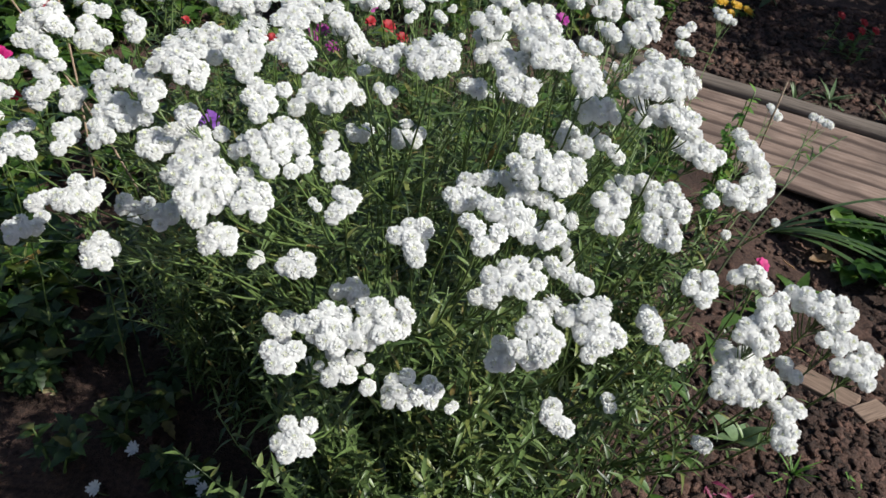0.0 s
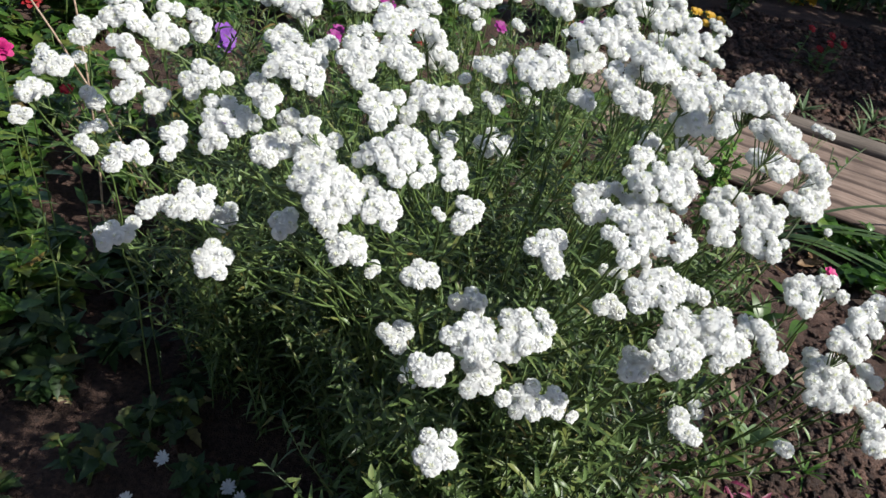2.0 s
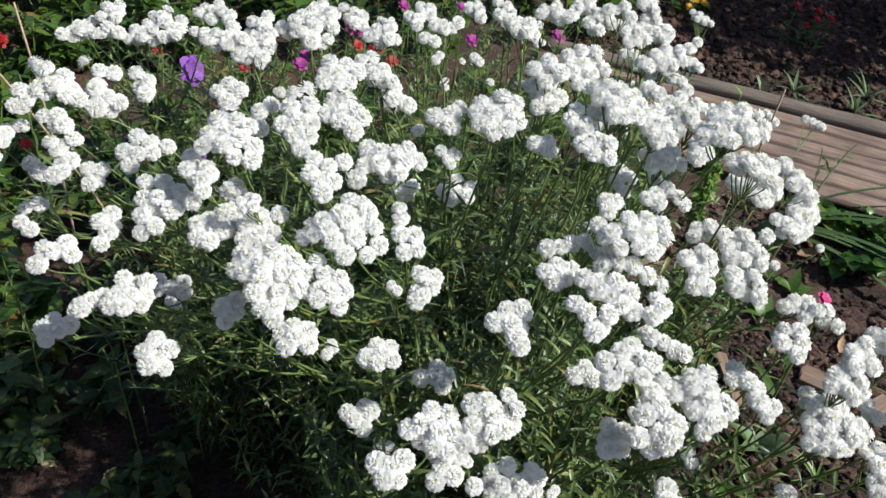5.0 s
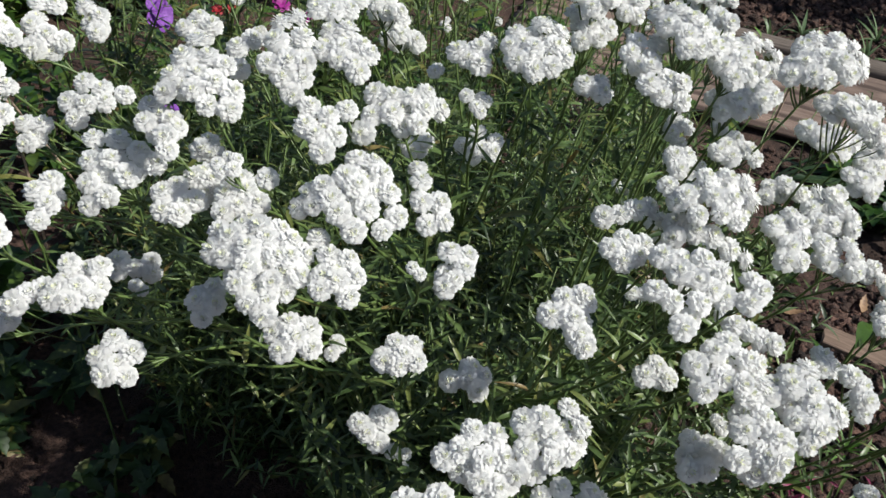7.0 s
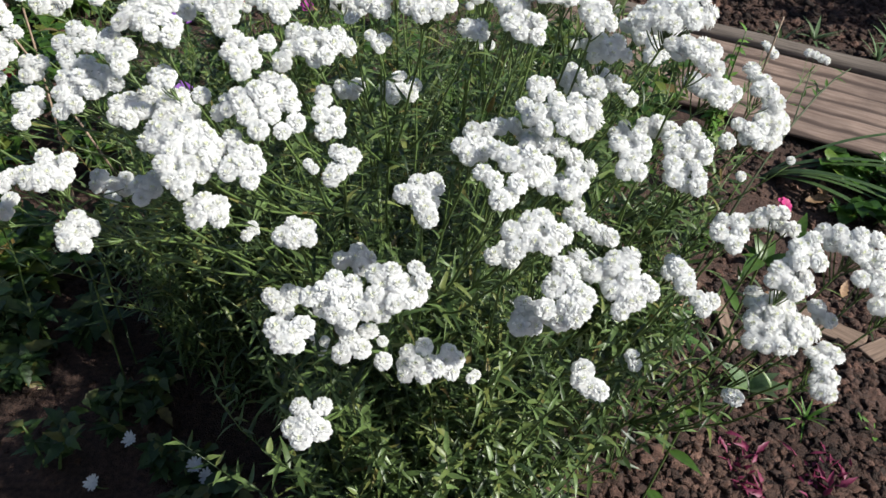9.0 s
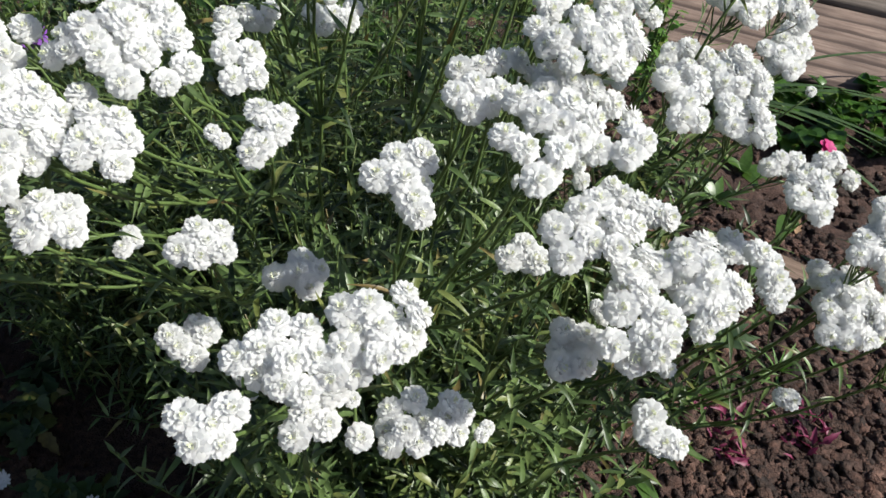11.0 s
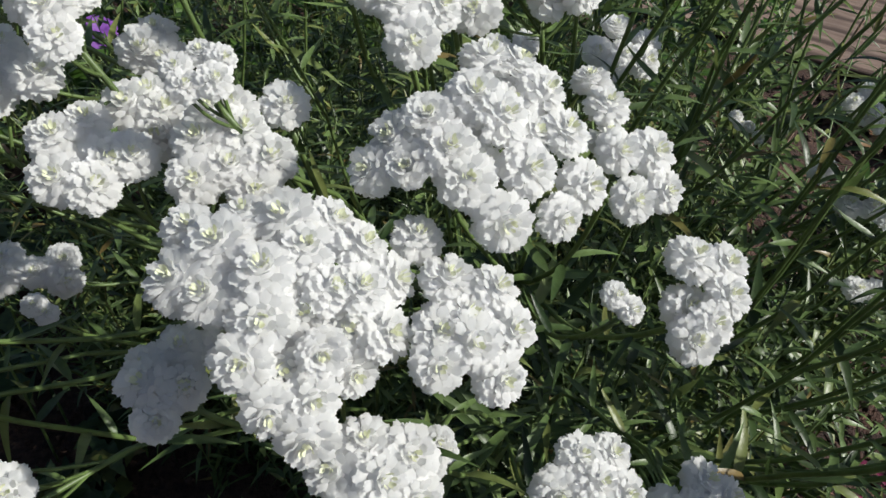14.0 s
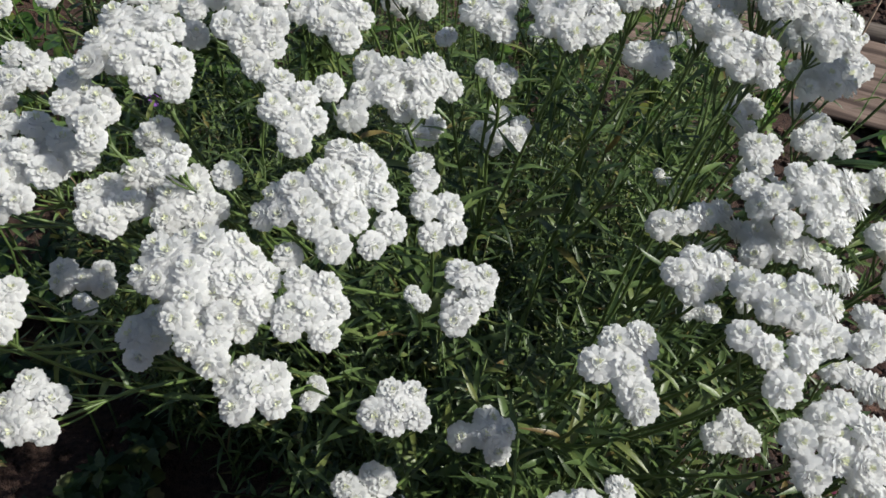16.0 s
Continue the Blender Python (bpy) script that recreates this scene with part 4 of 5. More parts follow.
yarrow(0.276, 0.823, 0.544, [(-13, 4, 1), (0, 10, 10), (8, -10, -9), (5, -4, -2)], size=0.88)


def make_shoots(name, count, spread, heights, seed, label, size=1.0, outer=False):
    """Leafy shoots without flowers that fill the clump."""
    rng = random.Random(seed)
    s = Shape()
    for i in range(count):
        x, y = rng.gauss(spread[0], spread[2]), rng.gauss(spread[1], spread[3])
        if abs(x - spread[0]) > 1.7 * spread[2]:
            x = spread[0] + rng.uniform(-1.5, 1.5) * spread[2]
        if abs(y - spread[1]) > 1.7 * spread[3]:
            y = spread[1] + rng.uniform(-1.5, 1.5) * spread[3]
        if math.hypot(x - 0.455, y - 1.06) < 0.17 or not outer and (x < -0.14 and y < 0.88 or x < -0.05 and y < 0.58 or x > 0.17 and y < 0.74 or x > 0.24 and y < 0.97):
            continue
        if x > 0.10 and y < 0.74 and rng.random() < 0.5 or x < -0.02 and y < 0.70 and rng.random() < 0.4 or x < -0.08 and y < 0.84 and rng.random() < 0.65:
            continue
        h = rng.uniform(*heights)
        base = Vector((x, y, ground_height(x, y) - 0.005))
        tip = base + Vector(((x - spread[0]) * 0.5 + rng.gauss(0, 0.04), (y - spread[1]) * 0.4 + rng.gauss(0, 0.04), h))
        path = [p + 0.012 * min(1, 4 * i / 8) * noise.noise_vector(p * 14) for i, p in enumerate(bend(base, base + Vector((0, 0, h * 0.5)), tip, 8))]
        tube(s, path, 0.0012, 0.0007, 4)
        az = rng.random() * 6.3
        for k in range(int(h * 165)):
            t = 0.06 + 0.94 * k / (h * 165)
            if outer and t < 0.55:
                continue
            j = min(int(t * 8), 7)
            p = path[j].lerp(path[j + 1], t * 8 - j)
            az += 2.4 + rng.uniform(-0.4, 0.4)
            m = Matrix.Translation(p) @ Matrix.Rotation(az, 4, "Z") @ Matrix.Rotation(-radians(rng.uniform(-5, 60)), 4, "Y") @ Matrix.Rotation(rng.uniform(-0.5, 0.5), 4, "X")
            blade(s, m, size * 0.027 * rng.uniform(0.6, 1.3) * (1.15 - 0.4 * t), size * 0.0047 * rng.uniform(0.75, 1.25), rng.uniform(-0.4, 0.85), 0.3, 4, tip=0.85)
    return tagged(new(name, s.mesh(name, SHOOT)), label, "foliage", kind="stuff")


make_shoots("yarrow_shoots", 300, (0.02, 0.76, 0.17, 0.15), (0.22, 0.52), 5, "dense narrow green leafy shoots inside the yarrow clump")
make_shoots("inner_yarrow_shoots", 230, (0.12, 0.74, 0.09, 0.11), (0.10, 0.34), 15, "leafy green shoots filling the open middle of the yarrow")
make_shoots("low_yarrow_shoots", 46, (0.09, 0.60, 0.07, 0.10), (0.05, 0.24), 6, "low green leafy shoots at the front of the yarrow", 2.0)
make_shoots("front_yarrow_shoots", 80, (0.06, 0.53, 0.07, 0.04), (0.20, 0.44), 17, "leafy green shoots below the front flowers of the yarrow", 1.3)
make_shoots("right_yarrow_shoots", 150, (0.18, 0.84, 0.05, 0.09), (0.16, 0.48), 18, "leafy green shoots between the flowering stems")
make_shoots("middle_yarrow_shoots", 130, (0.06, 0.60, 0.055, 0.050), (0.40, 0.57), 19, "dense leafy green shoots in the middle of the yarrow", 1.0)
make_shoots("core_yarrow_shoots", 170, (0.03, 0.62, 0.075, 0.07), (0.34, 0.54), 21, "dense leafy green shoots in the heart of the clump", 1.08)
make_shoots("left_yarrow_shoots", 110, (-0.25, 1.05, 0.11, 0.06), (0.30, 0.48), 22, "dense leafy green shoots under the outer flowers")
make_shoots("outer_yarrow_shoots", 60, (0.28, 0.96, 0.04, 0.08), (0.32, 0.58), 24, "leafy yellow-green shoots under the outer flowers", 1.25, True)
make_shoots("rim_yarrow_shoots", 30, (0.34, 0.80, 0.03, 0.035), (0.38, 0.55), 25, "leafy green shoots below the flowers at the rim of the clump", 1.2, True)
make_shoots("side_yarrow_shoots", 30, (0.26, 1.06, 0.05, 0.08), (0.08, 0.22), 7, "sparse green leafy shoots beside the bare soil")
make_shoots("back_yarrow_shoots", 300, (0.03, 1.16, 0.22, 0.16), (0.28, 0.57), 8, "green leafy shoots behind the flowering clump")
make_shoots("far_yarrow_shoots", 230, (-0.05, 1.75, 0.28, 0.28), (0.22, 0.48), 9, "tall green leafy shoots at the back of the bed")

rng = random.Random(23)
for i in range(22):
    yarrow(rng.uniform(-0.25, 0.36), rng.uniform(1.02, 1.55), rng.uniform(0.50, 0.63), [(rng.uniform(-12, 12), rng.uniform(-12, 12), rng.uniform(-3, 3)) for k in range(rng.randint(1, 5))],
           "small half-open white yarrow buds behind the clump", 0.72, 8)


# ---- other plants ----
def flower(shape, m, radius, lobes, cup, slot):
    """An open flower with broad lobes, facing z of m."""
    for k in range(lobes):
        a = Matrix.Rotation(2 * math.pi * k / lobes, 4, "Z") @ Matrix.Rotation(-cup, 4, "Y")
        petal(shape, m @ a, radius, radius * 2 * math.pi / lobes * 0.72, -0.2, slot)


def garden_flower(name, label, category, x, y, z, petals, radius, lobes=5, layers=1, face=(0.3, -0.5, 0.8), seed=0):
    """One flower on its stalk with a few leaves, rooted in the ground under it."""
    rng = random.Random(seed)
    thing = tagged(new(name), label, category)
    thing.location = (x, y, ground_height(x, y))
    head = Vector((0, 0, z - thing.location.z))
    s = Shape()
    path = bend(Vector((rng.uniform(-0.04, 0.04), rng.uniform(0, 0.05), -0.005)), head * 0.6, head, 7)
    tube(s, path, 0.002, 0.0013, 5)
    part("stem", s.mesh("stem", STEM), thing)
    f = Shape()
    m = Matrix.Translation(head) @ turn_to(face, rng.random() * 6)
    for k in range(layers):
        flower(f, m @ Matrix.Rotation(0.5 * k, 4, "Z"), radius * (1 - 0.2 * k), lobes, 0.12 + 0.4 * k, 0)
    part("flower_head", f.mesh("flower_head", petals), thing)
    for k in range(9):
        p = path[1 + k % 6]
        b = Shape()
        blade(b, Matrix.Rotation(rng.random() * 6.3, 4, "Z") @ Matrix.Rotation(-rng.uniform(0.1, 0.8), 4, "Y"), rng.uniform(0.03, 0.055), rng.uniform(0.010, 0.018), 0.3, 0.2, 6)
        part("leaf", b.mesh("leaf", BROAD), thing, m=Matrix.Translation(p))
    return thing


garden_flower("petunia", "violet petunia behind the yarrow", "flower", -0.440, 1.62, 0.385, VIOLET, 0.033, 5, 2, face=(0.8, -0.5, 0.35), seed=1)
garden_flower("petunia", "violet petunia in the shade of the yarrow", "flower", -0.395, 1.35, 0.322, VIOLET, 0.024, 5, 2, seed=2)
garden_flower("carnation", "magenta pink flower behind the yarrow", "flower", -0.2, 1.42, 0.49, MAGENTA, 0.015, 7, 2, seed=10)
garden_flower("carnation", "magenta pink flower behind the yarrow", "flower", 0.13, 1.5, 0.525, MAGENTA, 0.015, 7, 2, seed=11)
garden_flower("carnation", "magenta pink flower behind the yarrow", "flower", 0.27, 1.39, 0.58, MAGENTA, 0.015, 7, 2, seed=12)
garden_flower("carnation", "magenta pink flower behind the yarrow", "flower", 0.01, 1.76, 0.505, MAGENTA, 0.015, 7, 2, seed=13)
garden_flower("carnation", "magenta pink flower behind the yarrow", "flower", 0.14, 1.74, 0.515, MAGENTA, 0.015, 7, 2, seed=14)
garden_flower("carnation", "violet pink flower behind the yarrow", "flower", -0.101, 1.500, 0.536, MAGENTA, 0.020, 7, 2, seed=110)
garden_flower("carnation", "magenta pink flower behind the yarrow", "flower", -0.197, 1.550, 0.457, MAGENTA, 0.015, 7, 2, seed=111)
garden_flower("carnation", "magenta pink flower behind the yarrow", "flower", -0.165, 1.450, 0.460, MAGENTA, 0.014, 7, 2, seed=112)
garden_flower("carnation", "small dark red flower behind the yarrow", "flower", -0.096, 1.500, 0.503, RED, 0.013, 7, 2, seed=113)
garden_flower("carnation", "small dark red flower behind the yarrow", "flower", -0.058, 1.500, 0.496, RED, 0.016, 7, 2, seed=114)
garden_flower("carnation", "small dark red flower behind the yarrow", "flower", -0.028, 1.470, 0.486, RED, 0.013, 7, 2, seed=115)
garden_flower("carnation", "small dark red flower behind the yarrow", "flower", -0.29, 1.48, 0.455, RED, 0.011, 7, 2, seed=30)
garden_flower("carnation", "small dark red flower behind the yarrow", "flower", -0.32, 1.53, 0.433, RED, 0.011, 7, 2, seed=31)
garden_flower("carnation", "small dark red flower behind the yarrow", "flower", -0.5, 1.6, 0.43, RED, 0.011, 7, 2, seed=34)
garden_flower("carnation", "small dark red flower behind the yarrow", "flower", -0.63, 1.22, 0.41, RED, 0.011, 7, 2, seed=35)
garden_flower("carnation", "small dark red flower behind the yarrow", "flower", -0.69, 1.22, 0.4, RED, 0.011, 7, 2, seed=36)
garden_flower("carnation", "small dark red flower behind the yarrow", "flower", -0.81, 1.32, 0.34, RED, 0.011, 7, 2, seed=37)
garden_flower("carnation", "bright pink flower among green leaves", "flower", -0.84, 1.46, 0.365, PINK, 0.026, 7, 3, seed=50)
garden_flower("carnation", "bright pink flower beside the yarrow", "flower", 0.391, 0.644, 0.567, PINK, 0.009, 6, 2, seed=51)
garden_flower("marigold", "orange red flower far back in the bed", "flower", -1.09, 2.22, 0.2, RED, 0.03, 8, 3, seed=52)
garden_flower("marigold", "yellow flower in shade at the back", "flower", 1.9, 3.58, 0.22, YELLOW, 0.04, 9, 2, seed=70)
garden_flower("marigold", "yellow flower in shade at the back", "flower", 1.97, 3.62, 0.2, YELLOW, 0.04, 9, 2, seed=71)
garden_flower("marigold", "yellow flower in shade at the back", "flower", 2.02, 3.6, 0.21, YELLOW, 0.04, 9, 2, seed=72)
garden_flower("snapdragon", "dull red flower on a thin stalk over dark soil", "flower", 1.56, 2.75, 0.29, RED, 0.018, 6, 2, seed=80)
garden_flower("snapdragon", "dull red flower on a thin stalk over dark soil", "flower", 1.64, 2.72, 0.25, RED, 0.018, 6, 2, seed=81)
garden_flower("snapdragon", "dull red flower on a thin stalk over dark soil", "flower", 1.68, 2.7, 0.26, RED, 0.018, 6, 2, seed=82)
garden_flower("snapdragon", "dull red flower on a thin stalk over dark soil", "flower", 1.62, 2.74, 0.22, RED, 0.018, 6, 2, seed=83)
garden_flower("snapdragon", "dull red flower on a thin stalk over dark soil", "flower", 1.66, 2.76, 0.27, RED, 0.018, 6, 2, seed=84)
garden_flower("carnation", "bright pink flower beside the ribbed panel", "flower", 1.36, 1.45, 0.03, PINK, 0.014, 6, 2, seed=90)
garden_flower("marigold", "small yellow marigold at the edge of the shade", "flower", 1.200, 3.020, 0.225, YELLOW, 0.020, 9, 2, seed=60)
garden_flower("marigold", "small yellow marigold at the edge of the shade", "flower", 1.235, 3.050, 0.215, YELLOW, 0.020, 9, 2, seed=61)
garden_flower("marigold", "small yellow marigold at the edge of the shade", "flower", 1.270, 3.030, 0.215, YELLOW, 0.020, 9, 2, seed=62)
garden_flower("marigold", "small yellow marigold at the edge of the shade", "flower", 1.300, 3.060, 0.205, YELLOW, 0.020, 9, 2, seed=63)
garden_flower("marigold", "small yellow marigold at the edge of the shade", "flower", 1.335, 3.050, 0.195, YELLOW, 0.020, 9, 2, seed=64)
garden_flower("marigold", "small yellow marigold at the edge of the shade", "flower", 1.360, 3.080, 0.180, YELLOW, 0.020, 9, 2, seed=65)
garden_flower("marigold", "small yellow marigold at the edge of the shade", "flower", 1.250, 2.990, 0.190, YELLOW, 0.020, 9, 2, seed=66)


def leafy_plant(name, label, x, y, radius, height, count, size, seed, material=None, shape_ratio=0.55, lobes=0):
    """A bushy plant: several stalks that carry many broad leaves."""
    rng = random.Random(seed)
    thing = tagged(new(name), label, "plant")
    thing.location = (x, y, ground_height(x, y) - 0.004)
    st, lf = Shape(), Shape()
    for i in range(max(4, count // 14)):
        a, r = rng.random() * 6.3, radius * math.sqrt(rng.random())
        tip = Vector((r * math.cos(a), r * math.sin(a), height * (1.05 - 0.55 * (r / radius) ** 2) * rng.uniform(0.7, 1.1)))
        path = bend(Vector((tip.x * 0.3, tip.y * 0.3, 0)), Vector((tip.x * 0.6, tip.y * 0.6, tip.z * 0.7)), tip, 6)
        tube(st, path, 0.003, 0.0014, 5)
        for k in range(14):
            t = 0.25 + 0.75 * k / 13
            j = min(int(t * 6), 5)
            p = path[j].lerp(path[j + 1], t * 6 - j)
            m = Matrix.Translation(p) @ Matrix.Rotation(rng.random() * 6.3, 4, "Z") @ Matrix.Rotation(-rng.uniform(-0.4, 0.8), 4, "Y") @ Matrix.Rotation(rng.uniform(-0.5, 0.5), 4, "X")
            ln = size * rng.uniform(0.6, 1.25)
            blade(lf, m, ln, ln * shape_ratio, rng.uniform(0, 0.5), 0.25, 8 if lobes else 6, lobes=lobes)
    tagged(part("stem", st.mesh("stem", STEM), thing), kind="stuff")
    tagged(part("foliage", lf.mesh("foliage", material or BROAD), thing), kind="stuff")
    return thing


rng2 = random.Random(77)
for i in range(24):
    leafy_plant("leafy_plant", "bushy green garden plant with broad leaves", -1.35 + 0.75 * rng2.random(), 1.18 + 0.075 * i, 0.17, rng2.uniform(0.12, 0.24), 170, 0.055, 100 + i, lobes=0.72)
# darker hedge green stands in for the shade over these plants
for i in range(12):
    leafy_plant("low_leafy_plant", "low bushy green plant with toothed leaves beside the yarrow", -0.95 + 0.035 * i + rng2.uniform(-0.1, 0.1), 1.0 + rng2.uniform(0, 0.4), 0.13, rng2.uniform(0.06, 0.12), 110, 0.045, 150 + i, HEDGE_AND_SHADE, lobes=0.72)
# dark leaf colour deepens the shade on the ground left of the yarrow
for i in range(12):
    leafy_plant("ground_weed", "low weed, leaf green darkened for the shade of the yarrow", -0.82 + 0.06 * i + rng2.uniform(-0.05, 0.05), 0.80 + rng2.uniform(-0.16, 0.2), 0.09, rng2.uniform(0.05, 0.10), 56, 0.035, 170 + i, HEDGE_AND_SHADE, lobes=0.72)
for i in range(14):
    leafy_plant("back_plant", "green flowering garden plant behind the yarrow", -0.75 + 0.11 * i + rng2.uniform(-0.04, 0.04), 1.5 + rng2.uniform(-0.12, 0.3), 0.13, rng2.uniform(0.3, 0.4), 130, 0.045, 200 + i)
for i in range(18):
    leafy_plant("far_plant", "dark green garden plant at the back of the bed", -1.5 + 0.14 * i, 2.35 + rng2.uniform(-0.25, 0.6), 0.2, rng2.uniform(0.2, 0.4), 150, 0.06, 300 + i)


def hedge(name, label, x0, x1, y0, y1, height, count, seed):
    """A dense dark shrub mass with a woody core."""
    rng = random.Random(seed)
    thing = tagged(new(name), label, "hedge")
    st, lf = Shape(), Shape()
    for i in range(26):
        x, y = rng.uniform(x0, x1), rng.uniform(y0, y1)
        b = Vector((x, y, ground_height(x, y) - 0.02))
        tube(st, bend(b, b + Vector((0, 0, height * 0.5)), b + Vector((rng.gauss(0, 0.15), rng.gauss(0, 0.15), height * 0.95)), 5), 0.012, 0.004, 5)
    for i in range(count):
        x, y = rng.uniform(x0, x1), rng.uniform(y0, y1)
        top = height * (0.85 + 0.25 * noise.noise(Vector((x * 2, y * 2, seed))))
        z = ground_height(x, y) + top * rng.random() ** 0.7
        m = Matrix.Translation((x, y, z)) @ Euler((rng.uniform(-0.7, 0.7), rng.uniform(-0.7, 0.7), rng.uniform(0, 6.3))).to_matrix().to_4x4()
        ln = rng.uniform(0.065, 0.125)
        blade(lf, m, ln, ln * 0.58, 0.3, 0.2, 3)
    tagged(part("branch", st.mesh("branch", DARK_STEM), thing), kind="stuff")
    tagged(part("foliage", lf.mesh("foliage", HEDGE_AND_SHADE), thing), kind="stuff")
    return thing


# added mostly out of view, so that its shadow darkens the far soil
hedge("shade_casting_hedge", "dense dark green hedge added out of view to shade the soil", 2.9, 3.5, 1.95, 6.5, 2.15, 7000, 1)
# unseen hedge, added to keep sky light off the ground at the left
hedge("sky_blocking_hedge", "unseen tall dark green hedge added to block sky light", -1.75, -1.15, -2.0, 0.9, 2.9, 6500, 3)
hedge("back_hedge", "dark green shrubs in deep shade behind the bed", 0.9, 2.9, 4.1, 4.9, 1.2, 4500, 2)


def lobed_leaf(length, width, lobes, seed):
    """A thistle leaf along x, cut into pointed lobes on both sides of its midrib."""
    rng = random.Random(seed)
    s = Shape()
    arch = lambda u: 0.10 * length * math.sin(math.pi * u) - 0.16 * length * u * u
    n = 12
    rib = [(length * i / n, k * (0.10 * width + 0.02 * width * math.sin(math.pi * i / n)), arch(i / n) - (0.0 if k else 0.0012)) for i in range(n + 1) for k in (-1, 0, 1)]
    s.add(rib, [(3 * i + k, 3 * i + 3 + k, 3 * i + 4 + k, 3 * i + 1 + k) for i in range(n) for k in (0, 1)])
    for i in range(lobes):
        for side in (-1, 1):
            u = (i + 0.6 + rng.uniform(-0.1, 0.1)) / (lobes + 0.4)
            reach = 0.5 * width * (0.25 + 0.95 * math.sin(math.pi * min(1, 0.02 + 0.90 * u ** 1.35))) * rng.uniform(0.85, 1.1)
            half = 0.36 * length / lobes
            fwd, lift = 0.45 * reach, rng.uniform(0.05, 0.45) * reach
            x, z = u * length, arch(u)
            cut = [(x - half, 0.06 * width, z), (x - 0.7 * half + 0.35 * fwd, 0.45 * reach, z + 0.5 * lift), (x - 0.95 * half + 0.6 * fwd, 0.72 * reach, z + 0.4 * lift), (x + fwd, reach, z + lift * 0.8),
                   (x + 0.75 * half + 0.6 * fwd, 0.66 * reach, z + 0.4 * lift), (x + 0.55 * half + 0.35 * fwd, 0.42 * reach, z + 0.5 * lift), (x + half, 0.06 * width, z), (x + 0.5 * fwd, 0.5 * reach, z + 0.2 * lift)]
            s.add([(p[0], side * p[1], p[2]) for p in cut], [(7, j, j + 1) for j in range(6)] + [(7, 6, 0)])
    tip = length * 1.02
    s.add([(length * 0.9, -0.10 * width, arch(0.9)), (tip, 0, arch(1.0)), (length * 0.9, 0.10 * width, arch(0.9)), (length * 0.86, 0, arch(0.86))], [(0, 1, 3), (3, 1, 2)])
    return s


def thistle(x, y, z, seed):
    rng = random.Random(seed)
    thing = tagged(new("thistle_weed"), "pale green thistle with deeply toothed leaves over the soil", "plant")
    thing.location = (x, y, z)
    st = Shape()
    tube(st, bend(Vector((0, 0, ground_height(x, y) - z - 0.005)), Vector((0.002, 0, -0.01)), Vector((0, 0, 0.004)), 4), 0.006, 0.004, 7)
    part("stem", st.mesh("stem", WEED), thing)
    for k in range(15):
        ln = rng.uniform(0.105, 0.155)
        leaf = lobed_leaf(ln, 0.40 * ln, 9, 60 + k)
        part("leaf", leaf.mesh("leaf", WEED, smooth=False), thing, m=Matrix.Translation((0, 0, -0.001 * k)) @ Matrix.Rotation(radians(24 * k + rng.uniform(-8, 8) - 60), 4, "Z") @ Matrix.Rotation(-radians(rng.uniform(4, 22)), 4, "Y") @ Matrix.Rotation(rng.uniform(-0.4, 0.4), 4, "X"))
    return thing


def rosette(name, label, x, y, z, length, count, width, seed, material, lobes=0.6, n=14, up=0.35):
    rng = random.Random(seed)
    thing = tagged(new(name), label, "plant")
    thing.location = (x, y, z)
    for k in range(count):
        b = Shape()
        ln = length * rng.uniform(0.7, 1.1)
        blade(b, Matrix.Rotation(rng.uniform(-0.3, 0.3), 4, "X"), ln, width * rng.uniform(0.85, 1.15), 0.35, 0.15, n, lobes=lobes)
        part("leaf", b.mesh("leaf", material), thing, m=Matrix.Rotation(2.4 * k + rng.uniform(-0.2, 0.2), 4, "Z") @ Matrix.Rotation(-rng.uniform(0.1, up + 0.4), 4, "Y"))
    return thing


thistle(0.455, 1.060, 0.022, 1)
leafy_plant("feathery_weed", "upright bright yellow-green weed with feathery leaves", 0.770, 1.61, 0.035, 0.50, 126, 0.032, 420, BRIGHT, 0.6, lobes=0.5)
for i, (x, y) in enumerate(((1.60, 2.27), (1.72, 2.40), (1.45, 2.42), (1.30, 2.36), (1.86, 2.30))):
    rosette("grey_weed", "upright grey-green weed with thin leaves on dark soil", x, y, ground_height(x, y), 0.10, 15, 0.011, 440 + i, DOCK, 0, 6, 1.0)
# dark leaf colour on these plants deepens the shade at the back
for i in range(16):
    leafy_plant("shade_plant", "low plant at the back, leaf green darkened for deep shade", 1.25 + 0.13 * i, 3.45 + rng2.uniform(-0.2, 0.5), 0.19, rng2.uniform(0.12, 0.24), 112, 0.055, 460 + i, HEDGE_AND_SHADE)
rosette("soil_weed", "small green weed in bare soil", 0.743, 0.867, ground_height(0.743, 0.867), 0.055, 14, 0.0045, 3, BRIGHT, 0, 6, 1.1)
rosette("soil_weed", "small green weed in bare soil", 0.857, 0.842, ground_height(0.857, 0.842), 0.045, 7, 0.012, 4, BRIGHT, 0, 6, 0.8)
for i, (x, y) in enumerate(((1.19, 1.62), (1.28, 1.60), (1.43, 1.60), (1.20, 1.50), (1.36, 1.48))):
    leafy_plant("mallow_plant", "low plant with round shiny green leaves by the panel", x, y, 0.11, 0.10, 70, 0.040, 401 + i, MALLOW, 0.98)
for i, (x, y) in enumerate(((0.745, 1.42), (0.86, 1.33), (0.98, 1.42))):
    rosette("soil_weed", "small dark green weed in the shaded soil", x, y, ground_height(x, y), 0.07, 8, 0.026, 430 + i, BROAD, 0, 6, 0.6)
rosette("dock_plant", "low weed with broad grey-green leaves on the soil", 0.665, 0.935, ground_height(0.665, 0.935) + 0.01, 0.075, 7, 0.030, 403, DOCK, 0, 8, 0.6)


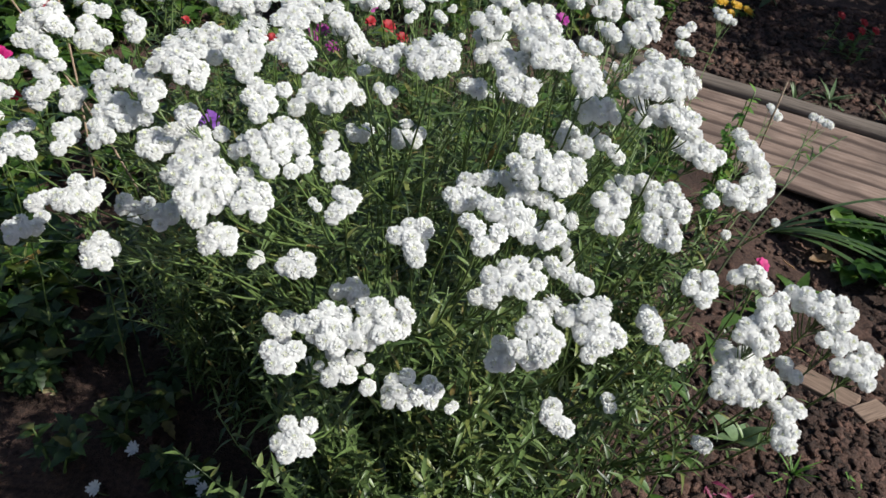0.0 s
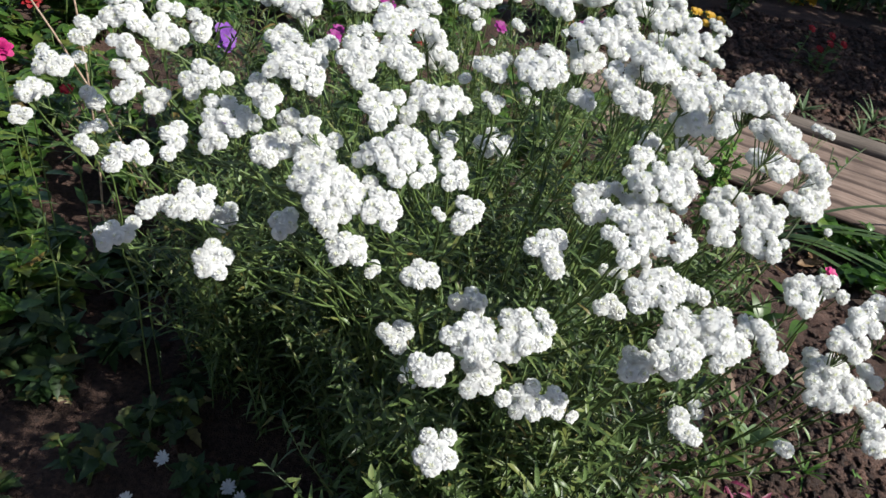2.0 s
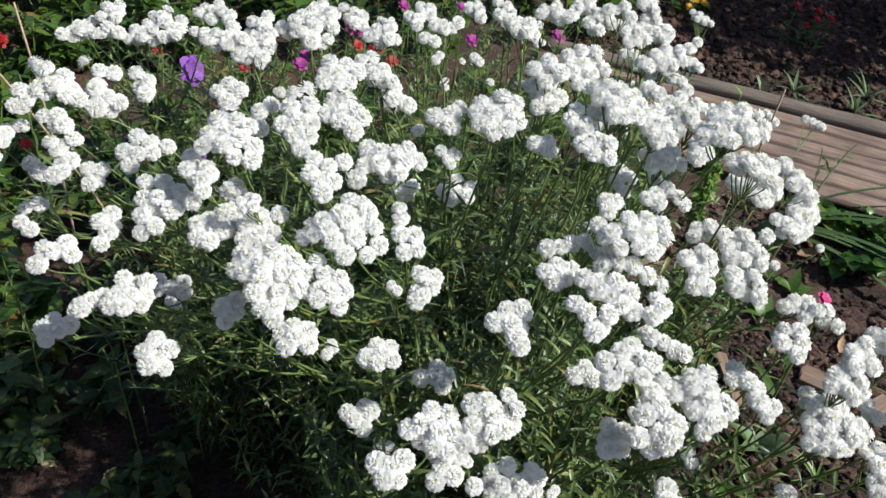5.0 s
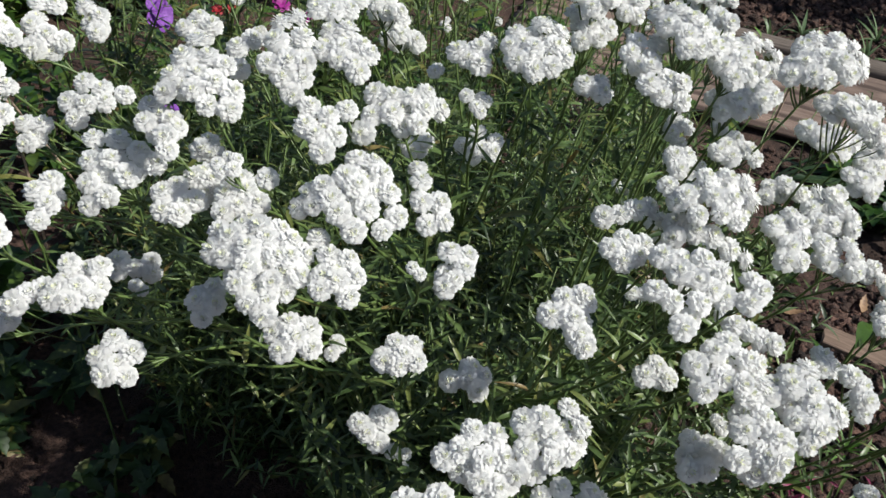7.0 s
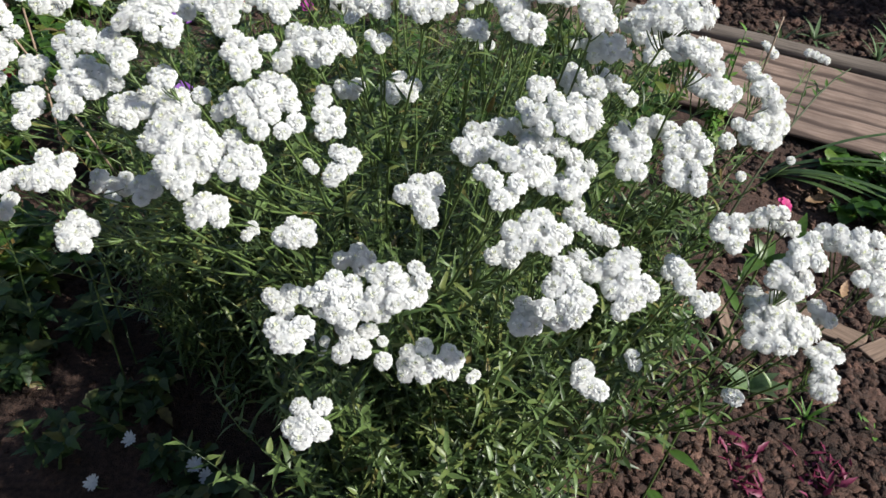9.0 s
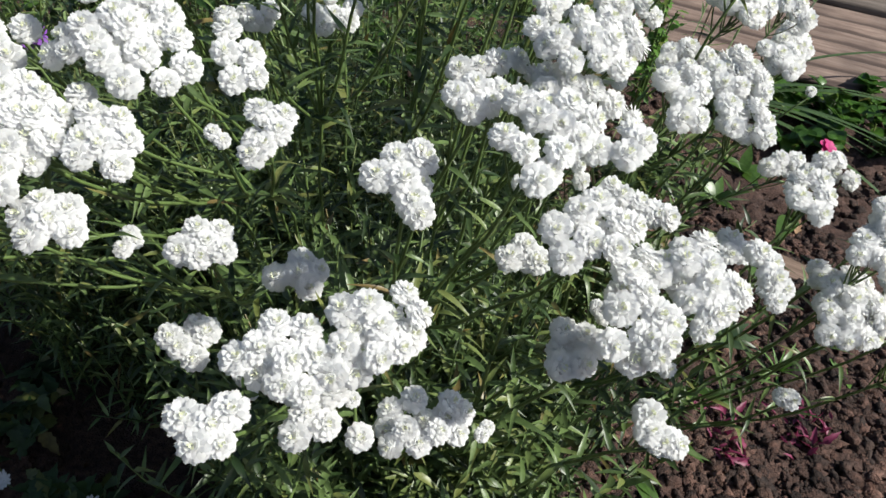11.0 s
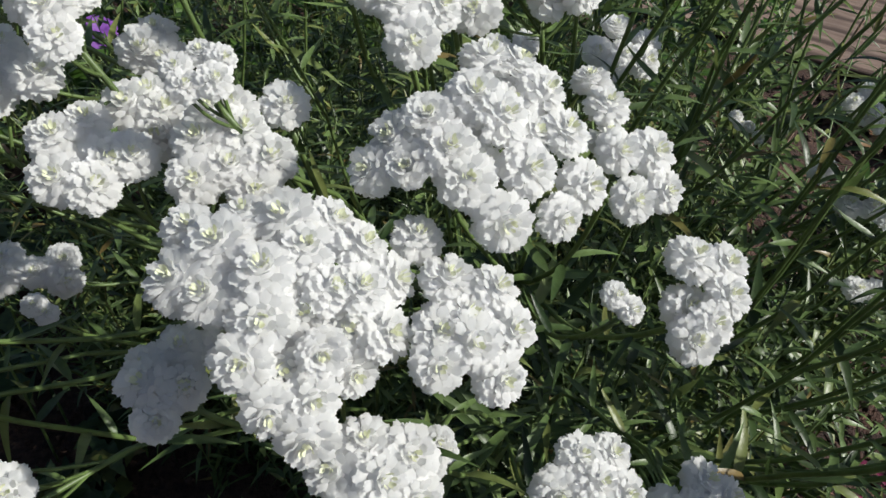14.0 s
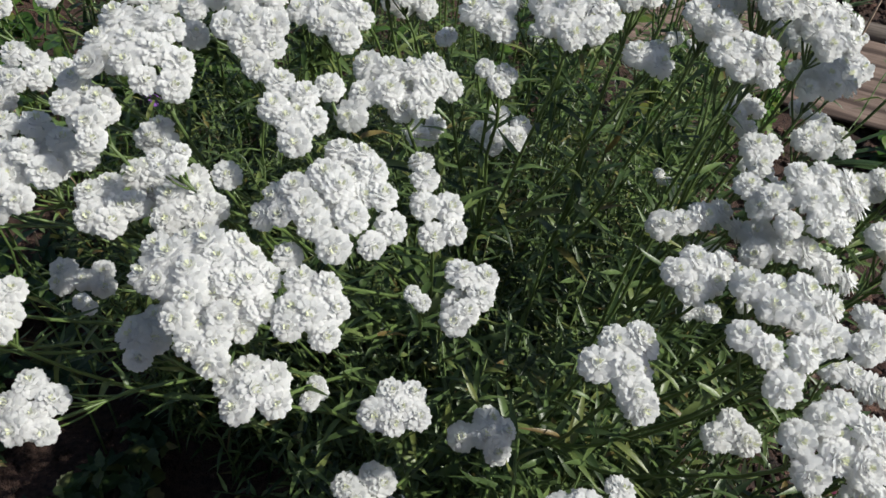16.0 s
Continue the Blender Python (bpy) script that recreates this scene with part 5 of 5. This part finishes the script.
def strap_clump(x, y, seed):
    """Long arching strap leaves that lie over to the side."""
    rng = random.Random(seed)
    thing = tagged(new("strap_leaf_plant"), "clump of long arching strap leaves beside the panel", "plant")
    thing.location = (x, y, ground_height(x, y))
    for k in range(9):
        b = Shape()
        ln = rng.uniform(0.35, 0.6)
        blade(b, Matrix.Rotation(-rng.uniform(0.45, 0.85), 4, "Y"), ln, rng.uniform(0.011, 0.018), rng.uniform(0.6, 1.0), 0.3, 16)
        part("leaf", b.mesh("leaf", STRAP), thing, m=Matrix.Rotation(rng.uniform(-0.9, 0.35), 4, "Z"))
    return thing


strap_clump(0.98, 1.66, 1)


# ---- small things on the soil ----
def chip(name, label, x, y, size, turn, tilt, material, z=None):
    bm = bmesh.new()
    bmesh.ops.create_cube(bm, size=1)
    bmesh.ops.scale(bm, vec=size, verts=bm.verts)
    bmesh.ops.subdivide_edges(bm, edges=bm.edges, cuts=2)
    for v in bm.verts:
        v.co += 0.06 * Vector(size) * noise.noise(v.co * 60 + Vector((x * 50, 0, 0)))
    bmesh.ops.bevel(bm, geom=[e for e in bm.edges if e.calc_face_angle(0) > 0.9], offset=min(size) * 0.12, segments=1, affect="EDGES")
    me = bpy.data.meshes.new(name)
    bm.to_mesh(me)
    bm.free()
    me.materials.append(material)
    ob = new(name, me)
    ob.matrix_world = pose(x, y, (ground_height(x, y) + size[2] * 0.4 + 0.010) if z is None else z, tilt, 0, turn)
    return tagged(ob, label, "wood piece")


chip("wood_chip", "pale piece of split wood on the soil", 0.965, 1.03, (0.075, 0.04, 0.014), 25, 6, WOOD)
chip("wood_chip", "brown flat piece of wood half in the soil", 0.90, 1.09, (0.13, 0.05, 0.012), -40, 8, WOOD)
chip("wood_chip", "pale splintered strip of wood on the soil", 0.618, 1.491, (0.10, 0.022, 0.012), 20, 5, WOOD)
chip("wooden_slat", "thin weathered wooden slat lying in the soil", 0.682, 1.118, (0.16, 0.028, 0.010), 82, 12, WOOD)


def dry_leaf(x, y, z, size, turn, seed):
    s = Shape()
    rng = random.Random(seed)
    blade(s, Matrix.Rotation(rng.uniform(-0.5, 0.5), 4, "X"), size, size * 0.45, -0.3, 0.5, 8, lobes=0.7)
    ob = new("dry_leaf", s.mesh("dry_leaf", DRY))
    ob.matrix_world = pose(x, y, z, 0, 0, turn)
    return tagged(ob, "curled dry brown leaf on the soil", "leaf")


for i, (x, y, w) in enumerate(((1.05, 1.55, 0.07), (1.11, 1.565, 0.065), (1.0, 1.50, 0.045), (0.62, 1.16, 0.06), (0.55, 1.2, 0.05), (0.8, 1.2, 0.04), (0.98, 1.2, 0.05))):
    dry_leaf(x, y, ground_height(x, y) + 0.012, w, 70 * i, i)


def daisy(x, y, z, seed):
    rng = random.Random(seed)
    thing = tagged(new("daisy"), "small white daisy on a thin stalk in shade", "flower")
    thing.location = (x, y, ground_height(x, y))
    h = z - thing.location.z
    s = Shape()
    tube(s, bend(Vector((0.01, 0.02, -0.004)), Vector((0, 0, h * 0.6)), Vector((0, 0, h)), 4), 0.001, 0.0008, 4)
    part("stem", s.mesh("stem", STEM), thing)
    f = Shape()
    m = Matrix.Translation((0, 0, h)) @ turn_to((rng.uniform(-0.4, 0.4), -0.5, 0.8))
    for k in range(13):
        petal(f, m @ Matrix.Rotation(2 * math.pi * k / 13 + rng.uniform(-0.1, 0.1), 4, "Z") @ Matrix.Rotation(-0.2, 4, "Y"), 0.013 * rng.uniform(0.8, 1.1), 0.0042, 0.1)
    part("flower_head", f.mesh("flower_head", DAISY), thing)
    return thing


daisy(-0.392, 0.787, 0.014, 1)
daisy(-0.285, 0.735, 0.02, 2)
daisy(-0.262, 0.714, 0.02, 3)
daisy(-0.43, 0.72, 0.0, 4)


def dry_stalk(a, b, seed, material=None):
    rng = random.Random(seed)
    a, b = Vector(a), Vector(b)
    s = Shape()
    tube(s, bend(a, a.lerp(b, 0.5) + Vector((rng.gauss(0, 0.02), 0, 0)), b, 6), 0.0028, 0.0018, 5)
    return tagged(new("dry_stalk", s.mesh("dry_stalk", material or STRAW)), "thin dry pale plant stalk standing in the bed", "stalk")


dry_stalk((-0.64, 1.32, ground_height(-0.64, 1.32)), (-0.668, 1.39, 0.585), 1)
dry_stalk((-0.45, 1.28, ground_height(-0.45, 1.28)), (-0.745, 1.34, 0.565), 2)
dry_stalk((-1.0, 1.68, ground_height(-1.0, 1.68)), (-1.2, 1.55, 0.15), 3)
dry_stalk((0.72, 1.40, ground_height(0.72, 1.40)), (0.688, 1.30, 0.535), 4)


def twig():
    """A dark branching stem with small leaves that leans out over the panel."""
    rng = random.Random(9)
    thing = tagged(new("leafy_twig"), "thin leaning branch with small green leaves beside the yarrow", "plant")
    s = Shape()
    main = bend(Vector((0.36, 0.80, ground_height(0.36, 0.8))), Vector((0.42, 0.80, 0.60)), Vector((0.70, 1.08, 0.535)), 10)
    tube(s, main, 0.0025, 0.0012, 5)
    part("stem", s.mesh("stem", DARK_STEM), thing)
    for k, (i, tip) in enumerate(((7, (0.60, 1.02, 0.555)), (8, (0.66, 1.09, 0.505)))):
        b = Shape()
        tube(b, bend(main[i], main[i].lerp(Vector(tip), 0.5) + Vector((0, 0, 0.01)), Vector(tip), 4), 0.0014, 0.001, 4)
        part("side_stem", b.mesh("side_stem", DARK_STEM), thing)
        for j in range(5):
            l = Shape()
            blade(l, Matrix.Rotation(rng.random() * 6.3, 4, "Z") @ Matrix.Rotation(-rng.uniform(0, 0.9), 4, "Y"), 0.015, 0.005, 0.2, 0.3, 5)
            part("leaf", l.mesh("leaf", BROAD), thing, m=Matrix.Translation(main[i].lerp(Vector(tip), 0.3 + 0.17 * j)))
    for j in range(10):
        l = Shape()
        blade(l, Matrix.Rotation(rng.random() * 6.3, 4, "Z") @ Matrix.Rotation(-rng.uniform(0, 0.8), 4, "Y"), 0.016, 0.005, 0.2, 0.3, 5)
        part("leaf", l.mesh("leaf", BROAD), thing, m=Matrix.Translation(main[5 + j // 2].lerp(main[min(10, 6 + j // 2)], 0.5 * (j % 2))))
    return thing


twig()


def russet_sprig(x, y, seed):
    rng = random.Random(seed)
    thing = tagged(new("russet_sprig"), "low withered dark magenta sprig on the soil", "plant")
    thing.location = (x, y, ground_height(x, y) + 0.004)
    for k in range(22):
        b = Shape()
        ln = rng.uniform(0.012, 0.032)
        blade(b, Matrix.Rotation(rng.uniform(-0.9, 0.9), 4, "X"), ln, ln * rng.uniform(0.22, 0.48), rng.uniform(-0.3, 0.7), 0.6, 6, lobes=0.7)
        part("leaf", b.mesh("leaf", RUSSET), thing, m=Matrix.Translation((rng.gauss(0, 0.016), rng.gauss(0, 0.022), rng.uniform(0, 0.012))) @ Matrix.Rotation(rng.random() * 6.3, 4, "Z") @ Matrix.Rotation(-rng.uniform(-0.2, 1.1), 4, "Y"))
    return thing


for i, (x, y) in enumerate(((0.584, 0.79), (0.575, 0.73), (0.735, 0.765), (0.70, 0.74))):
    russet_sprig(x, y, i)
